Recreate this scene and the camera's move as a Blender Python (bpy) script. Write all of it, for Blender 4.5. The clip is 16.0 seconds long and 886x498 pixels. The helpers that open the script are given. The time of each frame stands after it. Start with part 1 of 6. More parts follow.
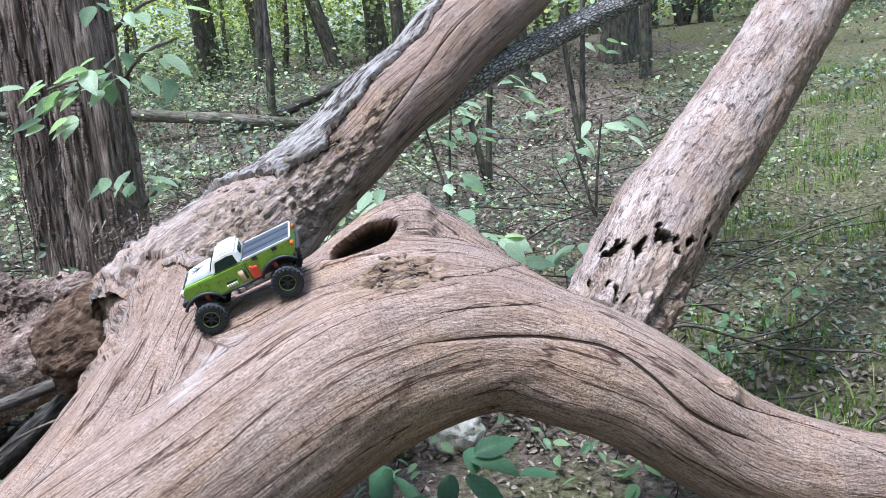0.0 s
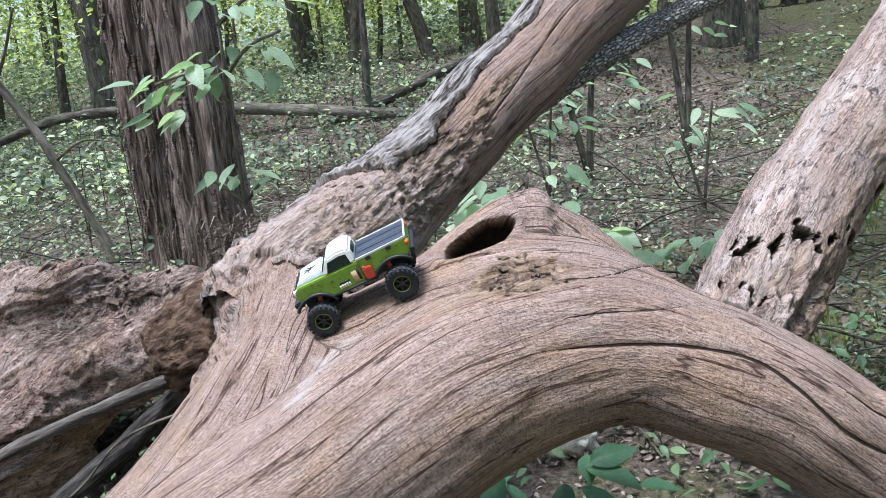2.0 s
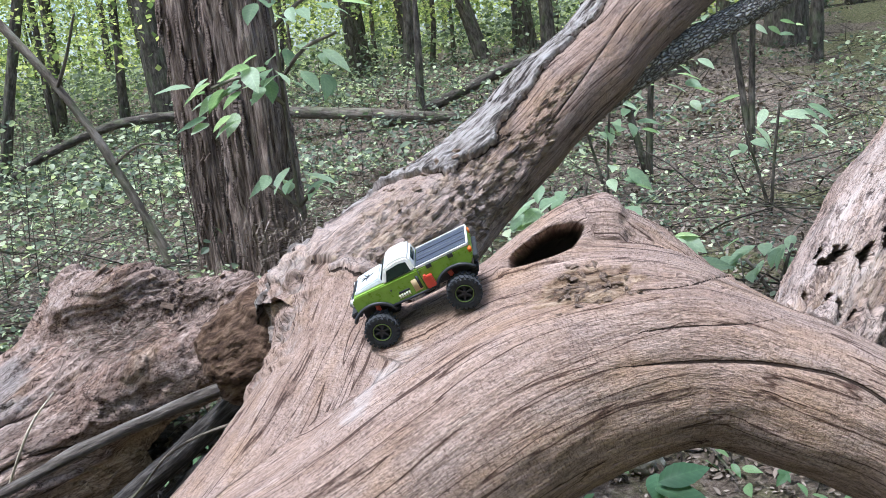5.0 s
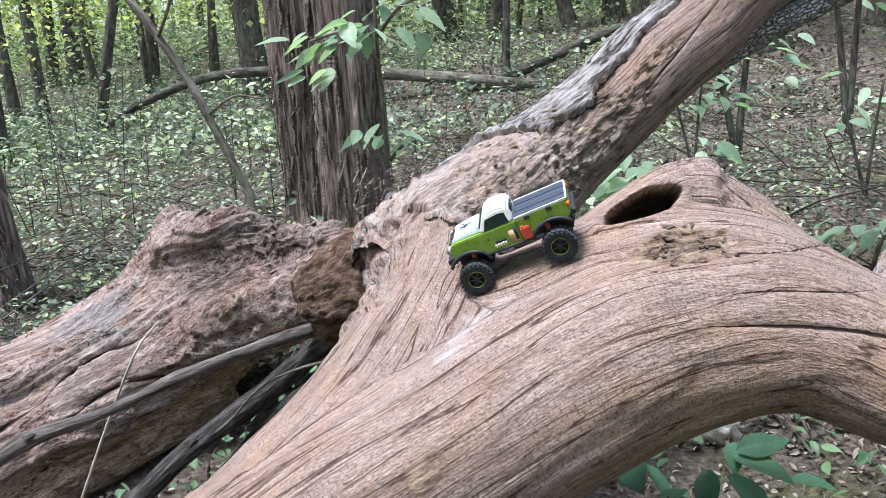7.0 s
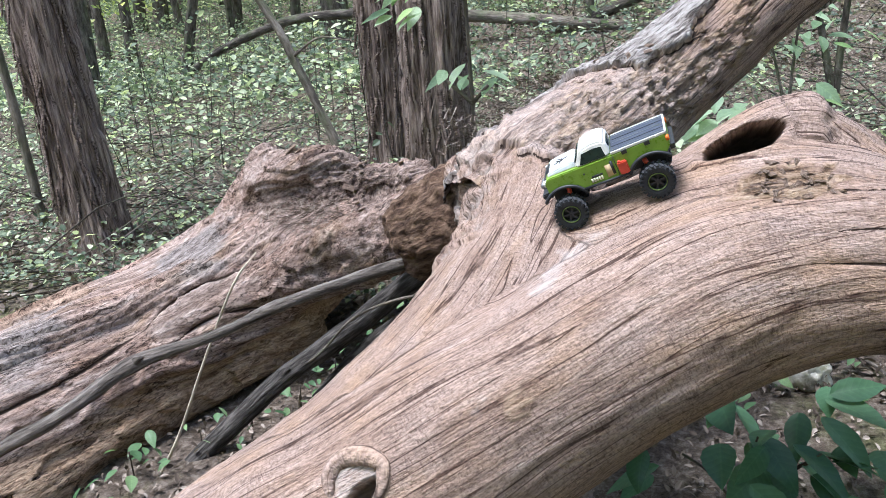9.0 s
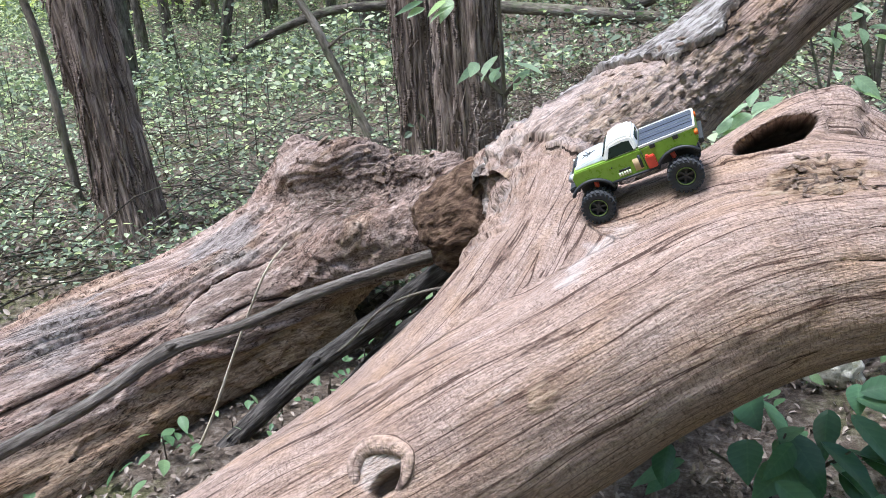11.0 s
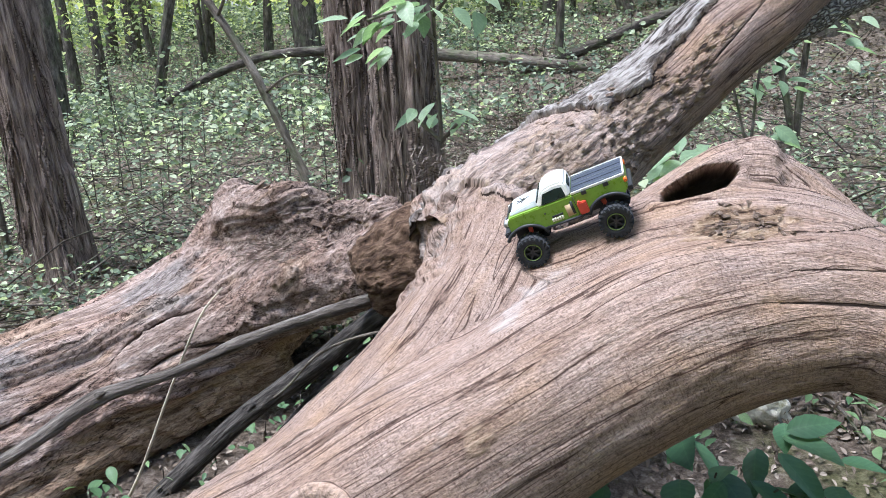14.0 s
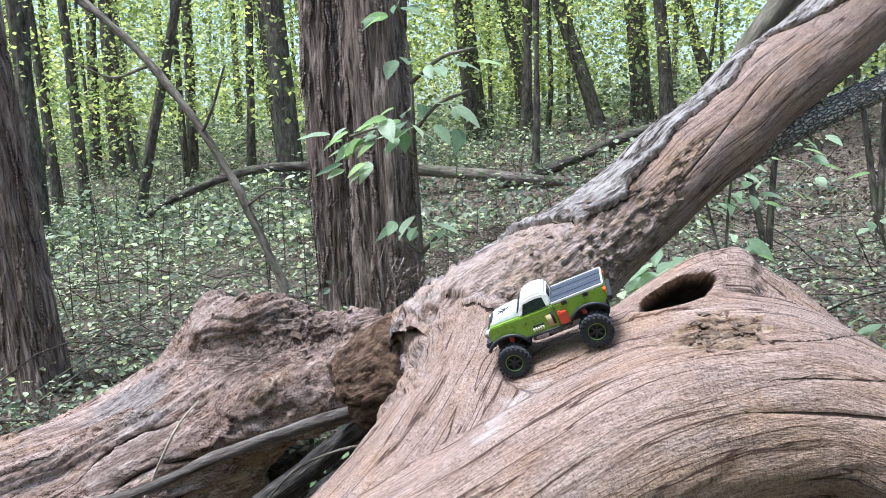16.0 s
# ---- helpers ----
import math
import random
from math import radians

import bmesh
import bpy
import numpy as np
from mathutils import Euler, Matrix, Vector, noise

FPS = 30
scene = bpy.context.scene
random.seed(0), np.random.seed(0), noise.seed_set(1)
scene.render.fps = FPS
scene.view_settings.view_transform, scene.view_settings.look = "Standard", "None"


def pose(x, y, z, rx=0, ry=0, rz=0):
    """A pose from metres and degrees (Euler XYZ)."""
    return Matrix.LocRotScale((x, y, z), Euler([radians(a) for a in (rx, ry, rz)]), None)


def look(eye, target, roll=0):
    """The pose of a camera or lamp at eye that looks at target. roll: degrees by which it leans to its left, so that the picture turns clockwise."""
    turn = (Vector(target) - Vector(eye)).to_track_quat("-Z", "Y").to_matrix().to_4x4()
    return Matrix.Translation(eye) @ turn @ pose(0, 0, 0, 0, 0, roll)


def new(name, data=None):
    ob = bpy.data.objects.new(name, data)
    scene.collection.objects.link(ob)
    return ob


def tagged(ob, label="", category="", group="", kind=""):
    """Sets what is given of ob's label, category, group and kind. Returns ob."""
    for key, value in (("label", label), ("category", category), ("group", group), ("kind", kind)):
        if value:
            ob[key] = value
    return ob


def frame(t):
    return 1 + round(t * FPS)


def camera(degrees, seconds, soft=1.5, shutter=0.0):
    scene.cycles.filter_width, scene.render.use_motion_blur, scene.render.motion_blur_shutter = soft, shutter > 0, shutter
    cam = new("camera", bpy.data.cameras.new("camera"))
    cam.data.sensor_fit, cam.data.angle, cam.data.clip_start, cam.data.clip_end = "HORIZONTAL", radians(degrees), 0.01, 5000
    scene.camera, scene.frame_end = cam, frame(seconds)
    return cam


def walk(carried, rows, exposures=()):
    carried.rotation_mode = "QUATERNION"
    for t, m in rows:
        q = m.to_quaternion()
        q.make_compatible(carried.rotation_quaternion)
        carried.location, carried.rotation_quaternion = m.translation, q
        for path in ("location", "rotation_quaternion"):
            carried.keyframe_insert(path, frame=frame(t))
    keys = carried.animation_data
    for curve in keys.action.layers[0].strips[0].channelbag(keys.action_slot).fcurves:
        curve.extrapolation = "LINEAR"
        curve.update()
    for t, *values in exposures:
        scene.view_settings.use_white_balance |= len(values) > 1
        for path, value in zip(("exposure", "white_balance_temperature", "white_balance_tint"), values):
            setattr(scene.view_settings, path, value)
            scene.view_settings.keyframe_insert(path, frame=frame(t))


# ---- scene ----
cam = camera(55.5, 16.0, 0.8)
PATH = [
    (0, (-0.0000, 0.0000, 1.0500), (-0.0000, 1.9526, 0.6171), -5.00),
    (0.5, (-0.0081, 0.0010, 1.0487), (-0.0266, 1.9530, 0.6138), -5.04),
    (1, (-0.0194, 0.0075, 1.0485), (-0.0932, 1.9575, 0.6102), -5.35),
    (1.5, (-0.0327, 0.0346, 1.0491), (-0.1865, 1.9800, 0.6111), -5.99),
    (2, (-0.0475, 0.0784, 1.0528), (-0.2618, 2.0182, 0.6154), -6.19),
    (2.5, (-0.0547, 0.1209, 1.0537), (-0.3099, 2.0561, 0.6178), -6.36),
    (3, (-0.0517, 0.1436, 1.0509), (-0.3353, 2.0759, 0.6201), -6.50),
    (5.3, (-0.0809, 0.1410, 1.0460), (-0.4293, 2.0674, 0.6364), -6.49),
    (5.5, (-0.0858, 0.1356, 1.0459), (-0.4570, 2.0592, 0.6438), -6.01),
    (6, (-0.0903, 0.1287, 1.0407), (-0.5131, 2.0376, 0.6197), -4.90),
    (6.5, (-0.0954, 0.1151, 1.0391), (-0.5527, 2.0106, 0.5943), -4.56),
    (7, (-0.1058, 0.0975, 1.0303), (-0.6075, 1.9751, 0.5580), -4.43),
    (7.5, (-0.1082, 0.0895, 1.0270), (-0.6606, 1.9431, 0.5181), -4.33),
    (8, (-0.1092, 0.0896, 1.0271), (-0.7024, 1.9225, 0.4896), -4.40),
    (8.5, (-0.1172, 0.0863, 1.0221), (-0.7449, 1.9013, 0.4638), -4.66),
    (9, (-0.1307, 0.0734, 1.0163), (-0.8016, 1.8663, 0.4369), -5.02),
    (9.5, (-0.1325, 0.0677, 1.0168), (-0.8481, 1.8377, 0.4211), -5.18),
    (12, (-0.1120, 0.0672, 1.0198), (-0.8571, 1.8277, 0.4320), -5.10),
    (12.5, (-0.1160, 0.0615, 1.0186), (-0.8116, 1.8452, 0.4401), -4.64),
    (13, (-0.1095, 0.0576, 1.0181), (-0.7509, 1.8650, 0.4508), -4.38),
    (13.5, (-0.1068, 0.0614, 1.0196), (-0.7149, 1.8817, 0.4569), -4.14),
    (14, (-0.1129, 0.0585, 1.0235), (-0.7210, 1.8961, 0.5202), -3.98),
    (14.5, (-0.1124, 0.0624, 1.0232), (-0.7075, 1.9278, 0.6155), -4.09),
    (15, (-0.1164, 0.0567, 1.0209), (-0.6940, 1.9432, 0.6927), -4.03),
    (15.5, (-0.1173, 0.0498, 1.0215), (-0.6836, 1.9486, 0.7498), -3.89),
    (16, (-0.1141, 0.0514, 1.0210), (-0.6732, 1.9560, 0.7764), -3.67),
]
walk(cam, [(t, look(eye, target, roll)) for t, eye, target, roll in PATH], [(0, 1.60, 5300, 9), (2.5, 1.38, 5500, 9), (6, 1.51, 5500, 9), (9, 1.66, 5600, 9), (12.5, 1.60, 5600, 9), (16, 1.59, 5500, 9)])

# ---- light ----
SUN_AZ, SUN_EL = radians(-125), radians(73)
world = bpy.data.worlds.new("sky")
scene.world = world
world.use_nodes = True
wn = world.node_tree.nodes
sky = wn.new("ShaderNodeTexSky")
sky.sky_type, sky.sun_disc = "NISHITA", False
sky.sun_elevation, sky.sun_rotation = SUN_EL, SUN_AZ
sky.air_density, sky.dust_density, sky.ozone_density = 1.0, 3.0, 0.6
wn["Background"].inputs["Strength"].default_value = 0.115
world.node_tree.links.new(sky.outputs[0], wn["Background"].inputs["Color"])
sun = new("sun", bpy.data.lights.new("sun", "SUN"))
sun.data.energy, sun.data.angle, sun.data.color = 2.45, radians(18), (1.0, 0.975, 0.945)
sun_way = Vector((math.sin(SUN_AZ) * math.cos(SUN_EL), math.cos(SUN_AZ) * math.cos(SUN_EL), math.sin(SUN_EL)))
sun.matrix_world = look(sun_way * 30, (0, 0, 0))

rng = np.random.default_rng(7)


# ---- noise, meshes, materials ----
def hash3(i, j, k, seed):
    h = (i * 374761393 + j * 668265263 + k * 2147483647 + seed * 1274126177) & 0xFFFFFFFF
    h = ((h ^ (h >> 13)) * 1274126177) & 0xFFFFFFFF
    return ((h ^ (h >> 16)) & 0xFFFF) / 65535.0


def vnoise(p, seed=0):
    """Smooth value noise in -1..1 for an array of points (n, 3)."""
    f = np.floor(p).astype(np.int64)
    w = p - f
    w = w * w * (3 - 2 * w)
    out = 0
    for a in (0, 1):
        for b in (0, 1):
            for c in (0, 1):
                k = (w[:, 0] if a else 1 - w[:, 0]) * (w[:, 1] if b else 1 - w[:, 1]) * (w[:, 2] if c else 1 - w[:, 2])
                out = out + k * hash3(f[:, 0] + a, f[:, 1] + b, f[:, 2] + c, seed)
    return out * 2 - 1


def fbm(p, octaves=3, seed=0):
    return sum(vnoise(p * 2.0 ** o, seed + o) * 0.5 ** o for o in range(octaves))


def smooth(a, b, x):
    t = np.clip((x - a) / (b - a), 0, 1)
    return t * t * (3 - 2 * t)


def mesh_of(name, verts, faces, material=None, shade=True):
    """A mesh from an (n, 3) array and an (m, 3 or 4) array of corners."""
    verts, faces = np.asarray(verts, dtype=np.float32), np.asarray(faces, dtype=np.int32)
    me = bpy.data.meshes.new(name)
    k = faces.shape[1]
    me.vertices.add(len(verts))
    me.vertices.foreach_set("co", verts.ravel())
    me.loops.add(faces.size)
    me.loops.foreach_set("vertex_index", faces.ravel())
    me.polygons.add(len(faces))
    me.polygons.foreach_set("loop_start", np.arange(len(faces), dtype=np.int32) * k)
    me.polygons.foreach_set("use_smooth", np.full(len(faces), shade))
    me.update(calc_edges=True)
    me.validate()
    if material:
        me.materials.append(material)
    return me


def attach(ob, parent, label=""):
    ob.parent = parent
    return tagged(ob, label)


def part(name, bm, material, parent, label="", flat=False):
    me = bpy.data.meshes.new(name)
    for f in bm.faces:
        f.smooth = not flat
    bm.to_mesh(me)
    bm.free()
    me.materials.append(material)
    return attach(new(name, me), parent, label)


def node_material(name, rough=0.8, spec=0.3):
    m = bpy.data.materials.new(name)
    m.use_nodes = True
    n, l = m.node_tree.nodes, m.node_tree.links
    b = n["Principled BSDF"]
    b.inputs["Roughness"].default_value = rough
    b.inputs["Specular IOR Level"].default_value = spec
    return m, n, l, b


def add(n, kind, **inputs):
    node = n.new("ShaderNode" + kind)
    for k, v in inputs.items():
        node.inputs[k].default_value = v
    return node


def ramp(n, l, source, stops):
    r = n.new("ShaderNodeValToRGB")
    e = r.color_ramp.elements
    while len(e) < len(stops):
        e.new(0.5)
    for el, (p, c) in zip(e, stops):
        el.position, el.color = p, (*c, 1)
    l.new(source, r.inputs[0])
    return r.outputs[0]


def mixed(n, l, a, b, fac, mode="MIX"):
    m = n.new("ShaderNodeMix")
    m.data_type, m.blend_type = "RGBA", mode
    for sock, v in ((m.inputs[0], fac), (m.inputs[6], a), (m.inputs[7], b)):
        if isinstance(v, (int, float)):
            sock.default_value = v
        elif isinstance(v, tuple):
            sock.default_value = (*v, 1)
        else:
            l.new(v, sock)
    return m.outputs[2]


def math_node(n, l, op, a, b=0.0):
    m = n.new("ShaderNodeMath")
    m.operation = op
    for sock, v in ((m.inputs[0], a), (m.inputs[1], b)):
        if isinstance(v, (int, float)):
            sock.default_value = v
        else:
            l.new(v, sock)
    return m.outputs[0]


def scaled_noise(n, l, vec, scale, size=1.0, detail=4.0, rough=0.6):
    mp = n.new("ShaderNodeMapping")
    mp.inputs["Scale"].default_value = scale
    l.new(vec, mp.inputs["Vector"])
    t = add(n, "TexNoise", Scale=size, Detail=detail, Roughness=rough)
    l.new(mp.outputs[0], t.inputs["Vector"])
    return t.outputs["Fac"]


def bumped(n, l, b, height, strength=0.5, distance=0.01, before=None):
    u = add(n, "Bump", Strength=strength, Distance=distance)
    l.new(height, u.inputs["Height"])
    if before:
        l.new(before, u.inputs["Normal"])
    l.new(u.outputs[0], b.inputs["Normal"])
    return u.outputs[0]


def wood_material(name="weathered_wood", flaky=0.0):
    """Bare weathered wood with furrowed bark and crumbling rot, by the vertex masks of the mesh; flaky wood has lost small dark scales."""
    m, n, l, b = node_material(name, 0.82, 0.2)
    g = n.new("ShaderNodeAttribute")
    g.attribute_name = "grain"
    k = n.new("ShaderNodeAttribute")
    k.attribute_name = "wear"
    sep = n.new("ShaderNodeSeparateColor")
    l.new(k.outputs["Color"], sep.inputs[0])
    bark, rot, stain_shade = sep.outputs
    pale = k.outputs["Alpha"]
    v = g.outputs["Vector"]
    sp = n.new("ShaderNodeAttribute")
    sp.attribute_name = "split"
    wob = math_node(n, l, "MULTIPLY", math_node(n, l, "SUBTRACT", scaled_noise(n, l, v, (45, 70, 70), 1.0, 3, 0.6), 0.5), 1.5)
    gap = math_node(n, l, "ABSOLUTE", math_node(n, l, "ADD", sp.outputs["Fac"], wob))
    crack = ramp(n, l, math_node(n, l, "MULTIPLY", gap, 0.5), [(0.35, (1, 1, 1)), (0.6, (0, 0, 0))])
    streak = scaled_noise(n, l, v, (5.5, 46, 46), 1.0, 8, 0.70)
    fine = scaled_noise(n, l, v, (45, 330, 330), 1.0, 4, 0.7)
    blotch = scaled_noise(n, l, v, (6, 11, 11), 1.0, 5, 0.62)
    check = scaled_noise(n, l, v, (190, 330, 330), 1.0, 2, 0.6)
    line = scaled_noise(n, l, v, (0.9, 30, 30), 1.0, 3, 0.45)
    line2 = scaled_noise(n, l, v, (2.2, 70, 70), 1.0, 3, 0.5)
    c = ramp(n, l, streak, [(0.30, (0.245, 0.168, 0.13)), (0.43, (0.335, 0.24, 0.192)), (0.55, (0.405, 0.302, 0.248)), (0.70, (0.53, 0.42, 0.362))])
    grey = ramp(n, l, blotch, [(0.42, (0, 0, 0)), (0.66, (1, 1, 1))])
    c = mixed(n, l, c, (0.43, 0.36, 0.335), math_node(n, l, "MULTIPLY", grey, 0.4))
    tan = ramp(n, l, scaled_noise(n, l, v, (3, 7, 7), 1.7, 5, 0.62), [(0.48, (0, 0, 0)), (0.68, (1, 1, 1))])
    c = mixed(n, l, c, (0.45, 0.305, 0.195), math_node(n, l, "MULTIPLY", tan, 0.6))
    dusk = ramp(n, l, scaled_noise(n, l, v, (4, 13, 13), 1.0, 4, 0.6), [(0.52, (0, 0, 0)), (0.7, (1, 1, 1))])
    c = mixed(n, l, c, (0.22, 0.165, 0.145), math_node(n, l, "MULTIPLY", dusk, 0.15))
    dark = ramp(n, l, fine, [(0.36, (0.42, 0.38, 0.36)), (0.48, (1, 1, 1)), (0.66, (1.22, 1.2, 1.18))])
    c = mixed(n, l, c, dark, 0.6, "MULTIPLY")
    mott = ramp(n, l, check, [(0.34, (0.42, 0.39, 0.37)), (0.48, (1.0, 1.0, 1.0)), (0.64, (1.35, 1.33, 1.32))])
    c = mixed(n, l, c, mott, 0.55, "MULTIPLY")
    thin = ramp(n, l, line, [(0.485, (1, 1, 1)), (0.497, (0.18, 0.13, 0.11)), (0.503, (0.18, 0.13, 0.11)), (0.515, (1, 1, 1))])
    gate = ramp(n, l, blotch, [(0.36, (0.15, 0.15, 0.15)), (0.46, (1, 1, 1))])
    c = mixed(n, l, c, thin, math_node(n, l, "MULTIPLY", gate, 0.95), "MULTIPLY")
    thin2 = ramp(n, l, line2, [(0.486, (1, 1, 1)), (0.499, (0.3, 0.23, 0.19)), (0.501, (0.3, 0.23, 0.19)), (0.514, (1, 1, 1))])
    c = mixed(n, l, c, thin2, 0.6, "MULTIPLY")
    fleck = ramp(n, l, scaled_noise(n, l, v, (38, 130, 130), 1.0, 4, 0.65), [(0.34, (0.22, 0.17, 0.145)), (0.385, (1, 1, 1))])
    c = mixed(n, l, c, fleck, 0.22, "MULTIPLY")
    tick = scaled_noise(n, l, v, (400, 120, 120), 1.0, 3, 0.6)
    c = mixed(n, l, c, ramp(n, l, tick, [(0.36, (0.42, 0.36, 0.33)), (0.46, (1, 1, 1)), (0.66, (1.12, 1.12, 1.12))]), math_node(n, l, "MULTIPLY", ramp(n, l, blotch, [(0.42, (0.25, 0.25, 0.25)), (0.58, (1, 1, 1))]), 0.7), "MULTIPLY")
    furrow = scaled_noise(n, l, v, (11, 105, 105), 1.0, 6, 0.72)
    bc = ramp(n, l, furrow, [(0.40, (0.03, 0.022, 0.018)), (0.455, (0.17, 0.148, 0.133)), (0.50, (0.37, 0.34, 0.318)), (0.57, (0.57, 0.54, 0.515))])
    c = mixed(n, l, c, bc, bark)
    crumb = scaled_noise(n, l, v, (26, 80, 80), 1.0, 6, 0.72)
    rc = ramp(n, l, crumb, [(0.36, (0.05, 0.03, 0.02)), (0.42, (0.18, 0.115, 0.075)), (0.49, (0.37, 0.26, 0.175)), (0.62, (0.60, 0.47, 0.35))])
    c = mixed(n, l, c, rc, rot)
    # dark rot, and the painted shade of hollows and the limb's lower side
    c = mixed(n, l, c, ramp(n, l, streak, [(0.35, (0.05, 0.038, 0.032)), (0.6, (0.16, 0.13, 0.118)), (0.72, (0.27, 0.235, 0.22))]), math_node(n, l, "MULTIPLY", stain_shade, 0.85))
    c = mixed(n, l, c, (0.64, 0.59, 0.56), math_node(n, l, "MULTIPLY", math_node(n, l, "MULTIPLY", pale, 0.8), ramp(n, l, math_node(n, l, "ADD", math_node(n, l, "MULTIPLY", fine, 0.5), math_node(n, l, "MULTIPLY", streak, 0.5)), [(0.40, (0.12, 0.12, 0.12)), (0.56, (1, 1, 1))])))
    c = mixed(n, l, c, (0.72, 0.688, 0.662), 1.0, "MULTIPLY")
    c = mixed(n, l, c, (0.035, 0.022, 0.016), crack)
    scale = None
    if flaky:
        scale = ramp(n, l, scaled_noise(n, l, v, (24, 62, 62), 1.0, 5, 0.68), [(0.575, (0, 0, 0)), (0.60, (1, 1, 1))])
        peel = ramp(n, l, scaled_noise(n, l, v, (40, 60, 60), 1.0, 4, 0.6), [(0.42, (0.07, 0.05, 0.042)), (0.56, (0.30, 0.225, 0.195))])
        c = mixed(n, l, c, peel, math_node(n, l, "MULTIPLY", scale, flaky))
        ledge = scaled_noise(n, l, v, (9, 30, 30), 1.0, 7, 0.62)
        # dark and pale bands paint shade and light along flake edges
        lip = ramp(n, l, ledge, [(0.475, (1, 1, 1)), (0.499, (0.22, 0.17, 0.15)), (0.502, (1.15, 1.15, 1.15)), (0.55, (1, 1, 1)), (0.579, (0.3, 0.25, 0.22)), (0.582, (1.15, 1.15, 1.15))])
        c = mixed(n, l, c, lip, min(0.9, flaky), "MULTIPLY")
    l.new(c, b.inputs["Base Color"])
    h = math_node(n, l, "ADD", math_node(n, l, "MULTIPLY", fine, 0.7), math_node(n, l, "MULTIPLY", streak, 0.5))
    h = math_node(n, l, "ADD", h, math_node(n, l, "MULTIPLY", check, 0.5))
    h = math_node(n, l, "ADD", h, math_node(n, l, "MULTIPLY", math_node(n, l, "MULTIPLY", furrow, bark), 3.0))
    h = math_node(n, l, "ADD", h, math_node(n, l, "MULTIPLY", math_node(n, l, "MULTIPLY", crumb, rot), 3.0))
    h = math_node(n, l, "SUBTRACT", h, math_node(n, l, "MULTIPLY", crack, 1.5))
    if scale:
        h = math_node(n, l, "SUBTRACT", h, math_node(n, l, "MULTIPLY", scale, 1.2))
    bumped(n, l, b, h, 0.9, 0.007)
    return m


WOOD = wood_material()
FLAKY = wood_material("flaking_wood", 0.9)
SCALY = wood_material("scaly_wood", 0.3)


def log_material():
    """Rotting wood that comes away in long thin layers, with grey patches, tan heartwood, dark crumbling parts and
    ledge shade painted into its colour.
    """
    m, n, l, b = node_material("rotting_wood", 0.9, 0.12)
    g = n.new("ShaderNodeAttribute")
    g.attribute_name = "grain"
    k = n.new("ShaderNodeAttribute")
    k.attribute_name = "wear"
    sep = n.new("ShaderNodeSeparateColor")
    l.new(k.outputs["Color"], sep.inputs[0])
    dark, tan, grey = sep.outputs
    v = g.outputs["Vector"]
    streak = scaled_noise(n, l, v, (5, 60, 60), 1.0, 8, 0.72)
    fibre = scaled_noise(n, l, v, (30, 220, 220), 1.0, 6, 0.74)
    blotch = scaled_noise(n, l, v, (4, 14, 14), 1.0, 5, 0.65)
    crumb = scaled_noise(n, l, v, (60, 110, 110), 1.0, 6, 0.75)
    c = ramp(n, l, streak, [(0.33, (0.12, 0.082, 0.066)), (0.44, (0.27, 0.20, 0.168)), (0.55, (0.40, 0.312, 0.27)), (0.68, (0.56, 0.47, 0.425))])
    red = ramp(n, l, blotch, [(0.46, (0, 0, 0)), (0.62, (1, 1, 1))])
    c = mixed(n, l, c, (0.32, 0.205, 0.155), math_node(n, l, "MULTIPLY", red, 0.5))
    c = mixed(n, l, c, ramp(n, l, streak, [(0.36, (0.17, 0.105, 0.06)), (0.5, (0.37, 0.255, 0.16)), (0.64, (0.52, 0.39, 0.27))]), tan)
    c = mixed(n, l, c, ramp(n, l, crumb, [(0.35, (0.13, 0.122, 0.118)), (0.65, (0.36, 0.34, 0.33))]), math_node(n, l, "MULTIPLY", grey, 0.7))
    c = mixed(n, l, c, ramp(n, l, crumb, [(0.40, (0.03, 0.022, 0.018)), (0.47, (0.17, 0.125, 0.105)), (0.60, (0.40, 0.32, 0.275))]), dark)
    c = mixed(n, l, c, ramp(n, l, fibre, [(0.36, (0.36, 0.32, 0.3)), (0.46, (1.0, 1.0, 1.0)), (0.64, (1.4, 1.37, 1.35))]), 0.7, "MULTIPLY")
    for scale, width, deep in (((1.1, 20, 20), 0.011, 0.06), ((4, 52, 52), 0.012, 0.2)):
        line = scaled_noise(n, l, v, scale, 1.0, 5, 0.65)
        thin = ramp(n, l, line, [(0.5 - width, (1, 1, 1)), (0.497, (deep, deep * 0.8, deep * 0.7)), (0.503, (deep, deep * 0.8, deep * 0.7)), (0.5 + width, (1, 1, 1))])
        c = mixed(n, l, c, thin, math_node(n, l, "MULTIPLY", ramp(n, l, blotch, [(0.42, (0.2, 0.2, 0.2)), (0.52, (1, 1, 1))]), 0.9), "MULTIPLY")
    ledge = scaled_noise(n, l, v, (2.6, 22, 22), 1.0, 5, 0.55)
    shelf = ramp(n, l, ledge, [(0.43, (0, 0, 0)), (0.434, (0.33, 0.33, 0.33)), (0.50, (0.33, 0.33, 0.33)), (0.504, (0.66, 0.66, 0.66)), (0.56, (0.66, 0.66, 0.66)), (0.564, (1, 1, 1))])
    # one-sided bands put each ledge's shadow and bright rim into the colour
    lip = ramp(n, l, ledge, [(0.41, (1, 1, 1)), (0.429, (0.3, 0.25, 0.22)), (0.432, (1, 1, 1)), (0.478, (1, 1, 1)), (0.499, (0.25, 0.2, 0.17)), (0.502, (1.15, 1.15, 1.15)), (0.54, (1, 1, 1)), (0.559, (0.3, 0.25, 0.22)), (0.562, (1.15, 1.15, 1.15))])
    c = mixed(n, l, c, lip, 0.75, "MULTIPLY")
